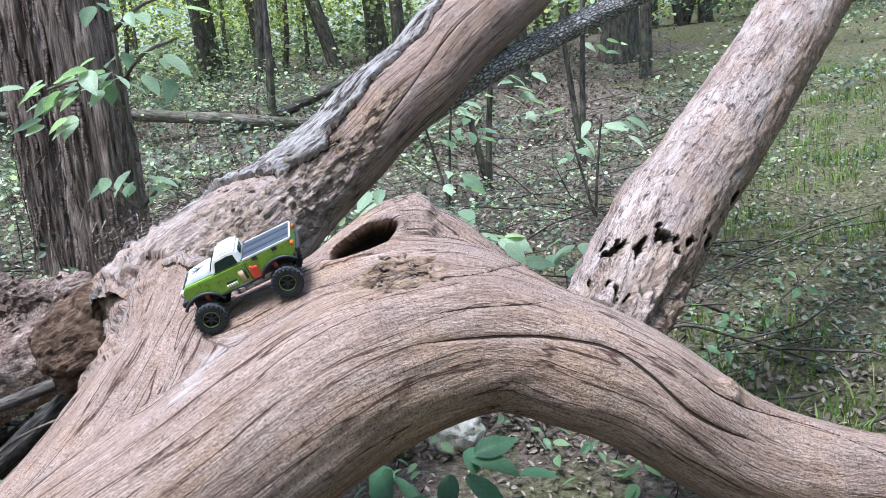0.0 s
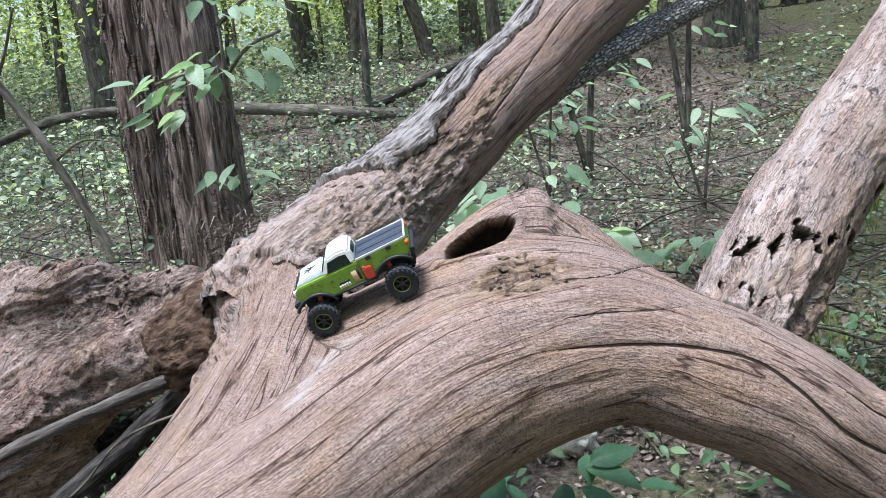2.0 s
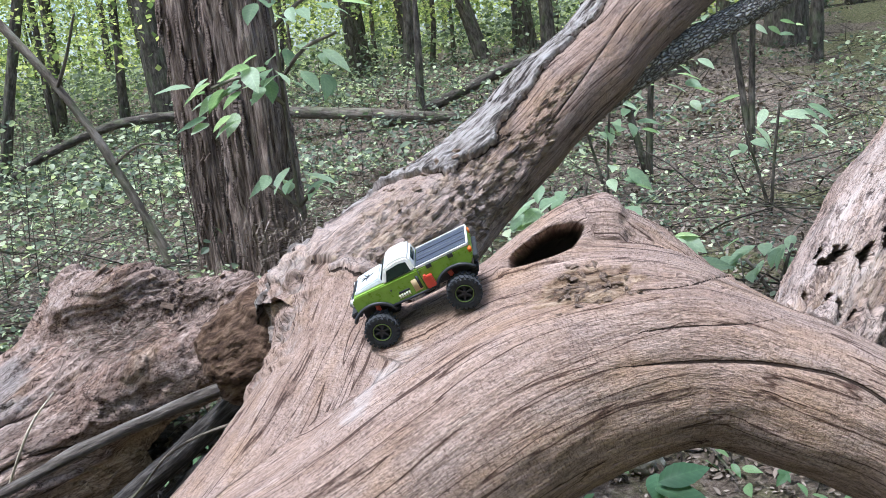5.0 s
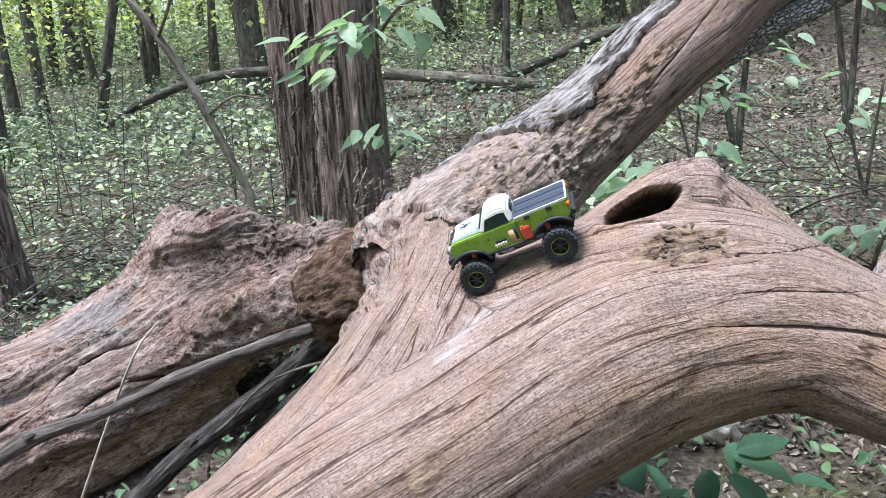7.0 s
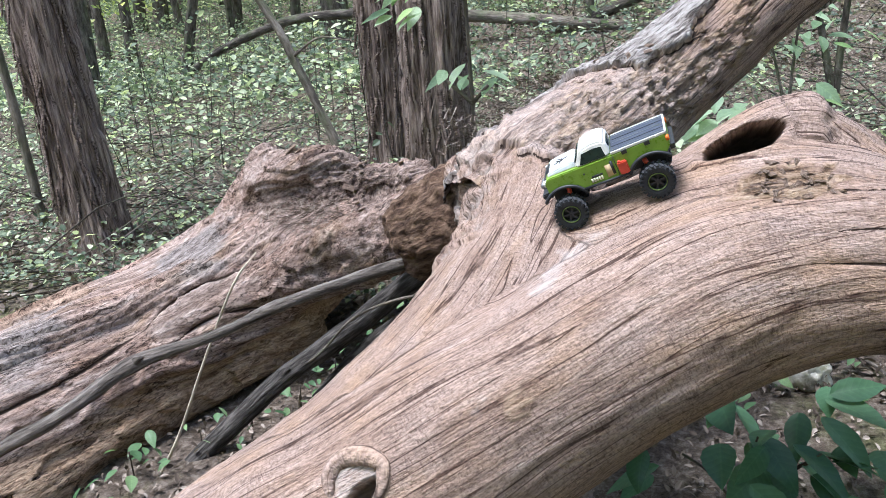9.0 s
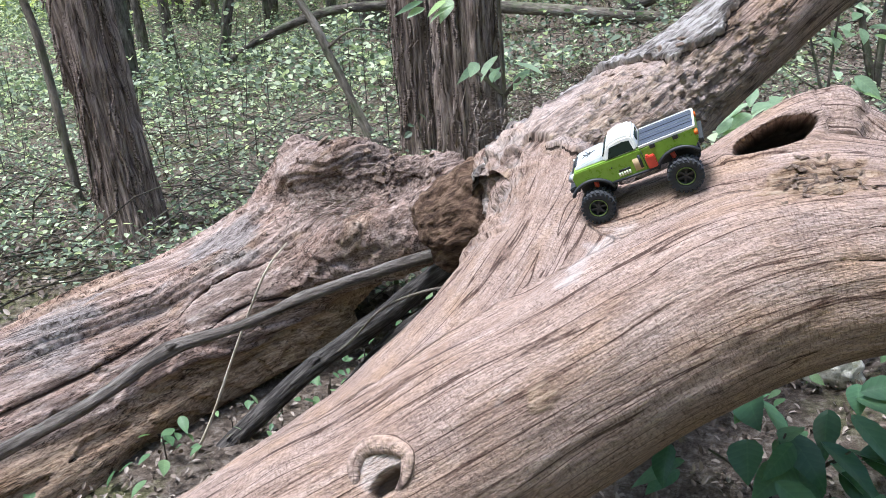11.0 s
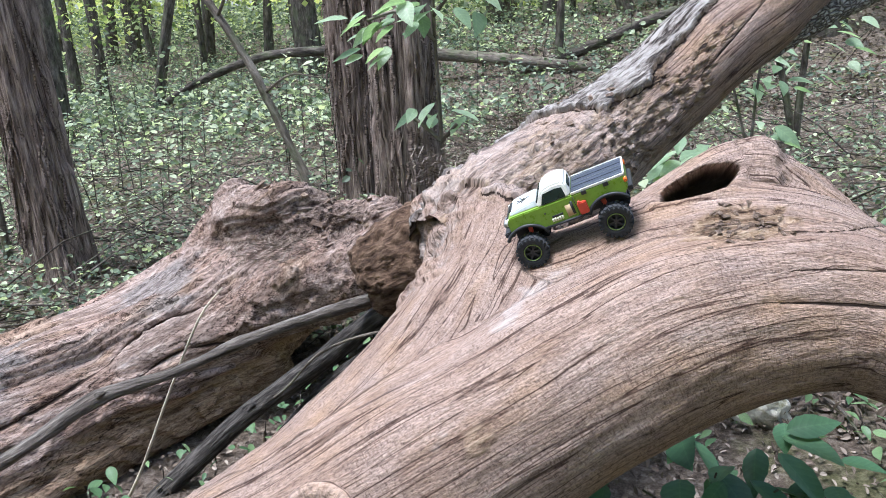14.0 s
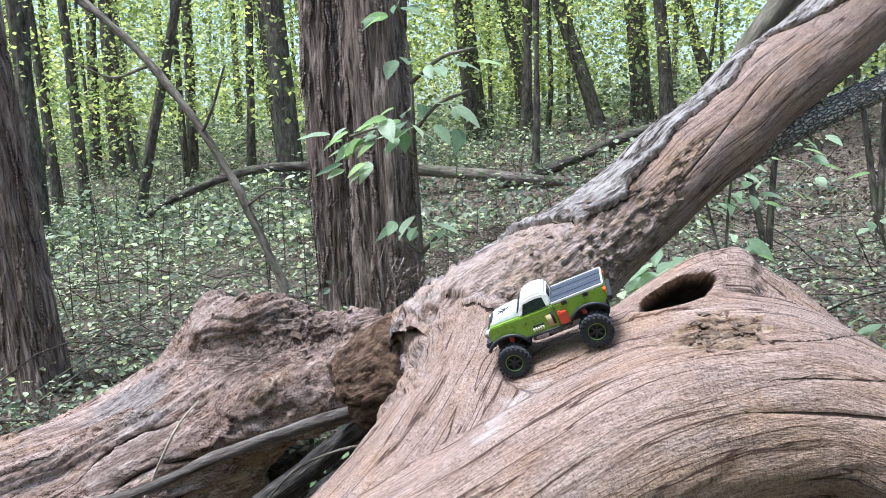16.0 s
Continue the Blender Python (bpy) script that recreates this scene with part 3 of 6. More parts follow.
def straightened(v, limbs):
    """For each vertex its nearest limb, and its place in that limb's straightened coordinates."""
    best = np.full(len(v), 1e9)
    limb, grain = np.zeros(len(v), dtype=int), np.zeros((len(v), 3))
    for k, pts in enumerate(limbs):
        axis = catmull(pts, 0.035)
        t, n1, n2, s = frames(axis)
        near, dist = np.zeros(len(v), dtype=int), np.full(len(v), 1e9)
        for i in range(len(axis)):
            d = ((v - axis[i, :3]) ** 2).sum(1)
            closer = d < dist
            near[closer], dist[closer] = i, d[closer]
        score = np.sqrt(dist) / axis[near, 3]
        d = v - axis[near, :3]
        local = np.stack([s[near] + (d * t[near]).sum(1) + 7.0 * k, (d * n1[near]).sum(1), (d * n2[near]).sum(1)], 1)
        mine = score < best
        best[mine], limb[mine], grain[mine] = score[mine], k, local[mine]
    return limb, grain


def to_line(v, pts):
    """Distance from each vertex to a polyline, and how far along it that is (0..1)."""
    p = np.array(pts, dtype=float)
    best, along = np.full(len(v), 1e9), np.zeros(len(v))
    for i in range(len(p) - 1):
        d = p[i + 1] - p[i]
        t = np.clip(((v - p[i]) @ d) / (d @ d), 0, 1)
        dist = np.linalg.norm(v - p[i] - t[:, None] * d, axis=1)
        m = dist < best
        best[m], along[m] = dist[m], (i + t[m]) / (len(p) - 1)
    return best, along


CRACKS = [
    (1.2, [(-0.048, 1.167, 0.656), (0.002, 1.183, 0.651), (0.07, 1.202, 0.643), (0.12, 1.204, 0.637), (0.171, 1.204, 0.63), (0.213, 1.202, 0.62), (0.245, 1.196, 0.607), (0.291, 1.178, 0.573), (0.343, 1.16, 0.517), (0.405, 1.169, 0.471), (0.46, 1.179, 0.443)]),
    (0.6, [(-0.043, 1.274, 0.722), (0.001, 1.274, 0.721), (0.055, 1.286, 0.718), (0.105, 1.344, 0.707), (0.143, 1.444, 0.685)]),
    (0.6, [(-0.029, 1.201, 0.684), (0.049, 1.225, 0.683), (0.127, 1.24, 0.676), (0.169, 1.26, 0.672)]),
    (0.8, [(0.331, 1.2, 0.58), (0.381, 1.197, 0.539), (0.415, 1.198, 0.509), (0.456, 1.215, 0.483), (0.546, 1.24, 0.445), (0.70, 1.2, 0.37)]),
    (0.6, [(-0.168, 1.931, 0.866), (-0.042, 2.116, 1.003), (0.073, 2.29, 1.118), (0.181, 2.435, 1.203)]),
]


def onto(v, place):
    """The vertex nearest to a place."""
    return v[int(np.argmin(((v - np.array(place)) ** 2).sum(1)))]


def cracked(v, n, lines=CRACKS):
    """Signed distance across the nearest crack, in parts of its width."""
    best = np.full(len(v), 0.05)
    out = np.full(len(v), 20.0)
    for width, pts in lines:
        p = catmull([(*onto(v, c), 0.0) for c in pts], 0.012)[:, :3]
        p = np.array([onto(v, c) for c in p])
        for _ in range(6):
            p = np.vstack([p[:1], (p[:-2] + 2 * p[1:-1] + p[2:]) / 4, p[-1:]])
        k = np.where(np.linalg.norm(v - p.mean(0), axis=1) < np.linalg.norm(p - p.mean(0), axis=1).max() + 0.06)[0]
        d, along = to_line(v[k], p)
        i = np.minimum((along * (len(p) - 1)).astype(int), len(p) - 2)
        across = ((v[k] - p[i]) * np.cross(n[k], p[i + 1] - p[i])).sum(1)
        taper = width * np.clip(np.minimum(along, 1 - along) * 6, 0.12, 1)
        m = d < best[k]
        best[k[m]] = d[m]
        out[k[m]] = np.sign(across[m]) * np.clip(d[m] / (0.002 * taper[m]), 0, 20)
    return out


KNOT = (-0.59, 0.900, 0.437)


def carve(v, n, g, limb, wear, split):
    near = lambda c: np.linalg.norm(v - np.array(c), axis=1)
    lift = np.zeros(len(v))
    push = np.zeros((len(v), 3))
    speck = fbm(v * 60, 2, 41)
    crumb = fbm(g * np.array([28, 110, 110]), 3, 43)
    # cracks
    lift -= 0.005 * np.exp(-(split / 1.6) ** 2)
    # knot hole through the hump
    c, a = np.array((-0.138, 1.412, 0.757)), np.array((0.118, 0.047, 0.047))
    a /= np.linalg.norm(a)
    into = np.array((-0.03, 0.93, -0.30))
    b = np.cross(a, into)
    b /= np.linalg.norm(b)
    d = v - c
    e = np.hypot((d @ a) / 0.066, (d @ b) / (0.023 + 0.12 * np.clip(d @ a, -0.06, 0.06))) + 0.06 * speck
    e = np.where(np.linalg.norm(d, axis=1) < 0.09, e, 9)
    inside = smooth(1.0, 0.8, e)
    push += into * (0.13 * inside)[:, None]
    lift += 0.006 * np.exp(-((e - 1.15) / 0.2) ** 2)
    # the recess is rotten brown, with its shade darkened into the colour
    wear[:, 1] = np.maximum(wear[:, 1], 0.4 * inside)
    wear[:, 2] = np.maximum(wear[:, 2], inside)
    # broken crest of the hump
    shelf = (limb == 3) * smooth(-0.03, 0.0, v[:, 0] + 0.008 * speck) * smooth(0.64, 0.68, v[:, 2])
    lift -= 0.011 * shelf * (1 + 0.4 * crumb)
    lift += 0.006 * (limb == 3) * smooth(-0.07, -0.03, v[:, 0]) * (1 - shelf) * smooth(0.70, 0.76, v[:, 2])
    # crumbled pit beside the hole
    d = v - np.array((-0.079, 1.287, 0.725))
    e = np.hypot(d[:, 0] / 0.078, d[:, 1] / 0.052) + 0.35 * speck
    pit = smooth(1.0, 0.7, e) * (np.abs(d[:, 2]) < 0.06)
    lift += pit * (-0.004 + 0.006 * crumb)
    wear[:, 1] = np.maximum(wear[:, 1], pit)
    # crumbling wood and thick bark on the upper limb
    up = limb == 1
    if up.any():
        axis, sight = np.array((0.60, 0.72, 0.50)), np.array((-0.12, 0.95, -0.10))
        axis, rim = axis / np.linalg.norm(axis), np.cross(axis, sight)
        rim = rim / np.linalg.norm(rim) * (1 if rim[2] > 0 else -1)
        front = np.cross(rim, axis)
        front = front * (1 if front[1] < 0 else -1)
        turn = np.degrees(np.arctan2(n @ front, n @ rim))
        y = v[:, 1]
        rag = 17 * fbm(g * np.array([9, 22, 22]), 2, 47) + 4 * vnoise(g * np.array([60, 150, 150]), 48)
        reach = np.interp(y, [1.60, 1.70, 1.745, 1.77, 1.85, 2.0, 2.1, 2.2, 2.4, 2.47, 2.51, 2.7, 3.0], [0, 4, 10, 52, 66, 64, 50, 32, 30, 20, 46, 52, 48])
        low = np.interp(y, [1.6, 1.9, 2.4, 3.0], [-75, -80, -70, -60])
        bark = smooth(-1.0, 2.0, reach - turn + rag) * smooth(-3, 3, turn - low + rag)
        ridge = np.abs(fbm(g * np.array([7, 60, 60]), 2, 51))
        plate = smooth(0.02, 0.10, ridge)
        cleft = np.abs(fbm(g * np.array([9, 100, 100]), 2, 55))
        lift += bark * smooth(1.66, 1.74, y) * (0.006 + 0.003 * plate + 0.005 * smooth(0.0, 0.12, cleft) + 0.002 * crumb)
        wear[:, 0] = np.maximum(wear[:, 0], bark)
        # shadow line under the bark's edge, drawn as a dark crack
        split[:] = np.where((reach - turn + rag < 1.0) & (reach - turn + rag > -7) & (turn > -40), np.clip((reach - turn + rag + 3) * 0.55, -20, 20), split)
        core = np.interp(y, [1.55, 1.66, 1.80, 1.92, 2.02, 2.1], [20, 50, 50, 34, 12, 0])
        rot = smooth(1.0, 0.6, np.abs(turn - np.interp(y, [1.6, 1.8, 2.0], [70, 92, 88])) / np.maximum(core, 1) + 0.9 * fbm(g * np.array([12, 40, 40]), 3, 45)) * (core > 1) * (1 - bark)
        scrap = fbm(g * np.array([48, 120, 120]), 3, 46)
        lift += rot * (-0.005 + 0.006 * smooth(-0.03, 0.03, scrap) + 0.002 * crumb)
        wear[:, 1] = np.maximum(wear[:, 1], 0.95 * rot * smooth(0.3, -0.05, scrap))
        rim_rot = smooth(12, 0, np.abs(turn - 8)) * smooth(1.80, 1.70, y)
        wear[:, 2] = np.maximum(wear[:, 2], 0.8 * rim_rot * smooth(-0.1, 0.1, crumb))
        # faint shade on the limb's lower side, put into the colour
        wear[:, 2] = np.maximum(wear[:, 2], 0.12 * smooth(125, 165, turn + 20 * fbm(g * np.array([6, 24, 24]), 3, 49)))
    # ragged outer layer over the fork
    edge = v[:, 1] - (1.475 + 0.75 * np.clip(v[:, 0] + 0.46, 0, 1) + 0.036 * fbm(v * 21, 2, 53) + 0.006 * vnoise(v * 90, 54))
    over = smooth(-0.002, 0.003, edge) * smooth(1.95, 1.75, v[:, 1]) * np.isin(limb, (1, 6)) * (v[:, 0] > -0.62) * (v[:, 2] > 0.62)
    lift += over * (0.013 + 0.004 * crumb)
    torn = (limb == 6) * (v[:, 0] > -0.56) * (v[:, 0] < -0.17) * (v[:, 2] > 0.60) * (np.abs(edge) < 0.02)
    # the torn layer's shadow, drawn as a thin dark line along its edge
    split[:] = np.where(torn, np.clip((edge + 0.001) / 0.0013, -20, 20), split)
    wear[:, 1] = np.maximum(wear[:, 1], 0.5 * smooth(0.014, 0.0, np.abs(edge + 0.012)) * torn * smooth(0.0, 0.2, speck))
    wear[:, 3] = np.maximum(wear[:, 3], 0.35 * over)
    # shredded left shoulder of the fork, and the rotten stub
    shoulder = smooth(-0.51, -0.56, v[:, 0] + 0.03 * speck) * (limb != 4) * (v[:, 2] > 0.45) * (v[:, 1] > 1.3) * (v[:, 1] < 1.75)
    strip = fbm(v * np.array([55, 55, 13]), 3, 59)
    lift += shoulder * (0.006 * strip + 0.006 * smooth(0.0, 0.06, strip))
    wear[:, 0] = np.maximum(wear[:, 0], 0.4 * shoulder * smooth(0.05, -0.05, strip))
    stub = ((limb == 4) & (v[:, 0] < -0.60)) * smooth(-0.60, -0.64, v[:, 0])
    swirl = fbm(np.stack([v[:, 0] * 22 + 2 * vnoise(v * 14, 62), v[:, 1] * 22, v[:, 2] * 60 + 3 * vnoise(v * 12, 63)], 1), 3, 61)
    lift += stub * (0.007 * fbm(v * 34, 3, 64) + 0.004 * swirl - 0.006 * smooth(0.12, 0.0, np.abs(swirl)))
    wear[:, 1] = np.maximum(wear[:, 1], stub * 0.85)
    wear[:, 2] = np.maximum(wear[:, 2], stub * np.maximum(0.5 + 0.4 * smooth(0.10, 0.0, np.abs(swirl)), 0.75 * smooth(0.085, 0.05, near((-0.77, 1.50, 0.50)) + 0.012 * speck)))
    end = smooth(0.05, 0.02, near((-0.79, 1.53, 0.515))) * (limb == 4)
    push += np.array((0.02, 0.03, 0.015)) * end[:, None]
    # flaking side limb with beetle holes
    flake = (limb == 2) * smooth(0.05, 0.12, fbm(g * np.array([14, 60, 60]), 3, 67))
    lift += flake * 0.0012 + (limb == 2) * 0.0012 * fbm(g * np.array([30, 120, 120]), 2, 69)
    wear[:, 3] = np.maximum(wear[:, 3], (limb == 2) * (0.25 + 0.45 * smooth(-0.3, 0.4, fbm(g * np.array([6, 20, 20]), 3, 71))))
    # browner and less pale towards the limb's right and lower faces
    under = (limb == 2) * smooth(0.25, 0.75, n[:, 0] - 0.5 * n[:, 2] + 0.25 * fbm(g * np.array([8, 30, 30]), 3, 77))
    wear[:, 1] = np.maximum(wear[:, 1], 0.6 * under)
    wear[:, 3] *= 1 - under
    for c, r in (((0.64, 1.849, 0.707), 0.02), ((0.53, 1.684, 0.66), 0.020), ((0.437, 1.60, 0.669), 0.020), ((0.375, 1.577, 0.668), 0.018), ((0.328, 1.586, 0.665), 0.02), ((0.30, 1.497, 0.60), 0.022), ((0.48, 1.62, 0.655), 0.015), ((0.585, 1.77, 0.68), 0.013)):
        m = smooth(1.0, 0.75, near(c) / (1.15 * r) + 0.9 * fbm(g * np.array([25, 80, 80]), 3, 79))
        push += np.array((-0.05, 0.9, -0.3)) * (m * 0.045)[:, None]
        wear[:, 1] = np.maximum(wear[:, 1], 0.6 * m)
        # shade inside each hole is coloured in over the rot
        wear[:, 2] = np.maximum(wear[:, 2], m)
        wear[:, 3] *= 1 - m
    base = (limb == 2) * smooth(0.20, 0.08, near((0.36, 1.50, 0.56)) + 0.05 * speck)
    slab = fbm(g * np.array([9, 40, 40]), 3, 73)
    lift += base * (0.014 * smooth(-0.03, 0.03, slab) + 0.004 * crumb - 0.008)
    wear[:, 1] = np.maximum(wear[:, 1], 0.55 * base * smooth(0.05, -0.05, slab))
    # knots
    eye = np.array(KNOT)
    d = near(KNOT)
    w = v - eye
    high = smooth(-0.035, 0.005, w[:, 2] - 0.4 * w[:, 0])
    lift -= 0.005 * smooth(0.038, 0.030, d)
    split[:] = np.where(d < 0.055, 20.0, split)
    wear[:, 3] = np.maximum(wear[:, 3], 0.85 * smooth(0.036, 0.030, d + 0.004 * speck))
    m = smooth(0.014, 0.010, to_line(v, [eye + np.array((0.026, 0.004, 0.012)), eye + np.array((0.016, 0.0, -0.014)), eye + np.array((0.0, -0.008, -0.034))])[0] + 0.005 * speck)
    lift -= 0.028 * m
    wear[:, 1] = np.maximum(wear[:, 1], 0.5 * m)
    # the slot's inner shade is put into its colour
    wear[:, 2] = np.maximum(wear[:, 2], m)
    wear[:, 3] = np.where(m > 0.3, 0, wear[:, 3])
    d = near((0.150, 1.437, 0.678))
    lift += 0.009 * np.exp(-((d - 0.016) / 0.006) ** 2) - 0.008 * np.exp(-(d / 0.009) ** 2)
    d = near((0.425, 1.225, 0.515))
    lift += 0.020 * np.exp(-(d / 0.016) ** 2) * (1 + 0.6 * speck)
    # bleached scuffs and a resin stain
    for pts, r in (([(-0.39, 1.144, 0.62), (-0.386, 1.17, 0.628), (-0.365, 1.22, 0.64), (-0.335, 1.25, 0.655)], 0.024), ([(-0.455, 0.959, 0.498), (-0.434, 0.982, 0.524)], 0.008), ([(-0.60, 1.025, 0.521), (-0.579, 1.046, 0.534)], 0.009), ([(-0.75, 0.90, 0.43), (-0.68, 0.96, 0.47)], 0.008)):
        d, along = to_line(v, pts)
        wear[:, 3] = np.maximum(wear[:, 3], 0.75 * smooth(1.1, 0.2, d / r + 0.6 * speck))
    wear[:, 1] = np.maximum(wear[:, 1], 0.6 * smooth(0.024, 0.008, near((-0.392, 0.99, 0.516)) + 0.008 * speck))
    return v + n * lift[:, None] + push


def build_fallen_tree():
    v, q = union(BOUGHS, 0.0085, 42)
    limb, g = straightened(v, BOUGHS)
    limb = BOUGH_KIND[limb]
    fork = np.isin(limb, (6, 7, 8))
    g[fork] = straightened(v[fork], [FORK_GRAIN])[1] * np.array((1.8, 1.0, 1.0)) + np.array((60.0, 0, 0))
    n = normals_of(v, q)
    wear = np.zeros((len(v), 4))
    split = cracked(v, n)
    lift = 0.007 * fbm(v * 6, 2, 11) + 0.0022 * fbm(g * np.array([9, 55, 55]), 3, 21)
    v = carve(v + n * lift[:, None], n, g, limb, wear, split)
    tree = tagged(new("fallen_tree"), "fallen weathered tree with bare tan wood and forked limbs", "fallen tree")
    side = limb[q[:, 0]]
    for name, ids, label in (("trunk", (0, 3, 5, 6, 7, 8), ""), ("broken_stub", (4,), "rotten brown broken limb stub"), ("side_limb", (2,), "flaking limb with beetle holes")):
        f = q[np.isin(side, ids)]
        used, inv = np.unique(f.ravel(), return_inverse=True)
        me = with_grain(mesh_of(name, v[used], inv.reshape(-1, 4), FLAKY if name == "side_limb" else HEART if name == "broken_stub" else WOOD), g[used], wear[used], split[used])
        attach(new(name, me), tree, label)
    # the limb that leans up out of the fork
    uv, uq, ug, ends = tube(UPPER, 0.0045, 190)
    uv, ug = uv[:-2], ug[:-2] + np.array((7.0, 0, 0))
    un = normals_of(uv, uq)
    if ((uv - np.array(UPPER[5][:3])) * un).sum() < 0:
        un = -un
    uwear_shade, usplit = np.zeros((len(uv), 4)), cracked(uv, un)
    uv = uv + un * (0.004 * fbm(uv * 6, 2, 11) + 0.0022 * fbm(ug * np.array([9, 55, 55]), 3, 21))[:, None]
    uv = carve(uv, un, ug, np.ones(len(uv), dtype=int), uwear_shade, usplit)
    attach(new("upper_limb", with_grain(mesh_of("upper_limb", uv, uq, SCALY), ug, uwear_shade, usplit)), tree, "limb with strips of grey furrowed bark")
    # the swollen lip round the great knot
    i = int(np.argmin(np.linalg.norm(v - np.array(KNOT), axis=1)))
    up = n[i]
    a = np.cross((0.15, 0.3, 1.0), up)
    a /= np.linalg.norm(a)
    b = np.cross(up, a)
    ring = []
    for k in range(15):
        t = radians(-30 + 255 * k / 14)
        rr = 0.040 + 0.003 * math.sin(3 * t)
        p = np.array(KNOT) + rr * (math.cos(t) * a + math.sin(t) * b)
        j = int(np.argmin(np.linalg.norm(v - p, axis=1)))
        ring.append((*(v[j] - n[j] * 0.005), 0.004 + 0.0095 * math.sin(math.pi * k / 14) ** 0.6))
    tv, tq, tg, ends = tube(ring, 0.004, 24, knobbly(0.0012, 60, 3, 0.6))
    f = np.vstack([np.stack([tq[:, 0], tq[:, 1], tq[:, 2]], 1), np.stack([tq[:, 0], tq[:, 2], tq[:, 3]], 1), np.vstack(ends)])
    attach(new("knot_lip", with_grain(mesh_of("knot_lip", tv, f, WOOD), tg * np.array((1.0, 0.3, 0.3)) + 31.0, np.tile((0, 0, 0, 0.12), (len(tv), 1)))), tree, "smooth swollen lip round a knot")
    return tree


fallen_tree = build_fallen_tree()


# ---- the great rotting log behind ----
LOG = [(-2.14, 0.25, 0.09, 0.19), (-1.91, 0.80, 0.115, 0.205), (-1.765, 1.20, 0.135, 0.215), (-1.695, 1.50, 0.150, 0.222), (-1.615, 1.80, 0.180, 0.222), (-1.50, 2.08, 0.268, 0.212), (-1.44, 2.25, 0.315, 0.205), (-1.38, 2.36, 0.34, 0.16)]
BUTT = [(-1.60, 1.92, 0.27, 0.15), (-1.40, 2.10, 0.36, 0.165), (-1.22, 2.20, 0.40, 0.155), (-1.06, 2.26, 0.405, 0.135), (-0.93, 2.31, 0.37, 0.10)]
SPUR = [(-1.50, 2.02, 0.36, 0.10), (-1.43, 2.08, 0.50, 0.085), (-1.385, 2.10, 0.60, 0.055), (-1.37, 2.10, 0.645, 0.03)]
CREST = [(-1.40, 2.08, 0.50, 0.10), (-1.32, 2.12, 0.545, 0.085), (-1.22, 2.16, 0.545, 0.075), (-1.14, 2.19, 0.525, 0.07), (-1.02, 2.22, 0.51, 0.072), (-0.95, 2.26, 0.46, 0.07)]
SLOPE = [(-1.56, 1.68, 0.22, 0.15), (-1.38, 1.92, 0.30, 0.14), (-1.18, 2.05, 0.365, 0.125), (-1.0, 2.13, 0.39, 0.11), (-0.86, 2.18, 0.38, 0.09)]
FOOT = [(-1.86, 0.45, 0.03, 0.13), (-1.72, 0.80, 0.05, 0.13), (-1.60, 1.20, 0.065, 0.13), (-1.55, 1.50, 0.08, 0.13), (-1.47, 1.80, 0.12, 0.125), (-1.30, 2.00, 0.20, 0.11)]
ROTTEN = [LOG, BUTT, SPUR, CREST, SLOPE, FOOT]


LOG_CRACKS = [(2.2, [(-1.66, 0.95, 0.29), (-1.53, 1.22, 0.30), (-1.47, 1.45, 0.32), (-1.46, 1.72, 0.34), (-1.34, 1.85, 0.37), (-1.20, 1.97, 0.38)]),
              (1.4, [(-1.75, 1.10, 0.36), (-1.68, 1.40, 0.37), (-1.60, 1.60, 0.385), (-1.55, 1.72, 0.40)]),
              (1.6, [(-1.50, 1.30, 0.22), (-1.44, 1.55, 0.24), (-1.38, 1.75, 0.27), (-1.25, 1.92, 0.31)])]
GRAIN_LINE = [(-2.3, 0.0, 0.08, 0.2), (-1.83, 1.20, 0.139, 0.2), (-1.50, 1.95, 0.22, 0.2), (-1.10, 2.65, 0.30, 0.2)]


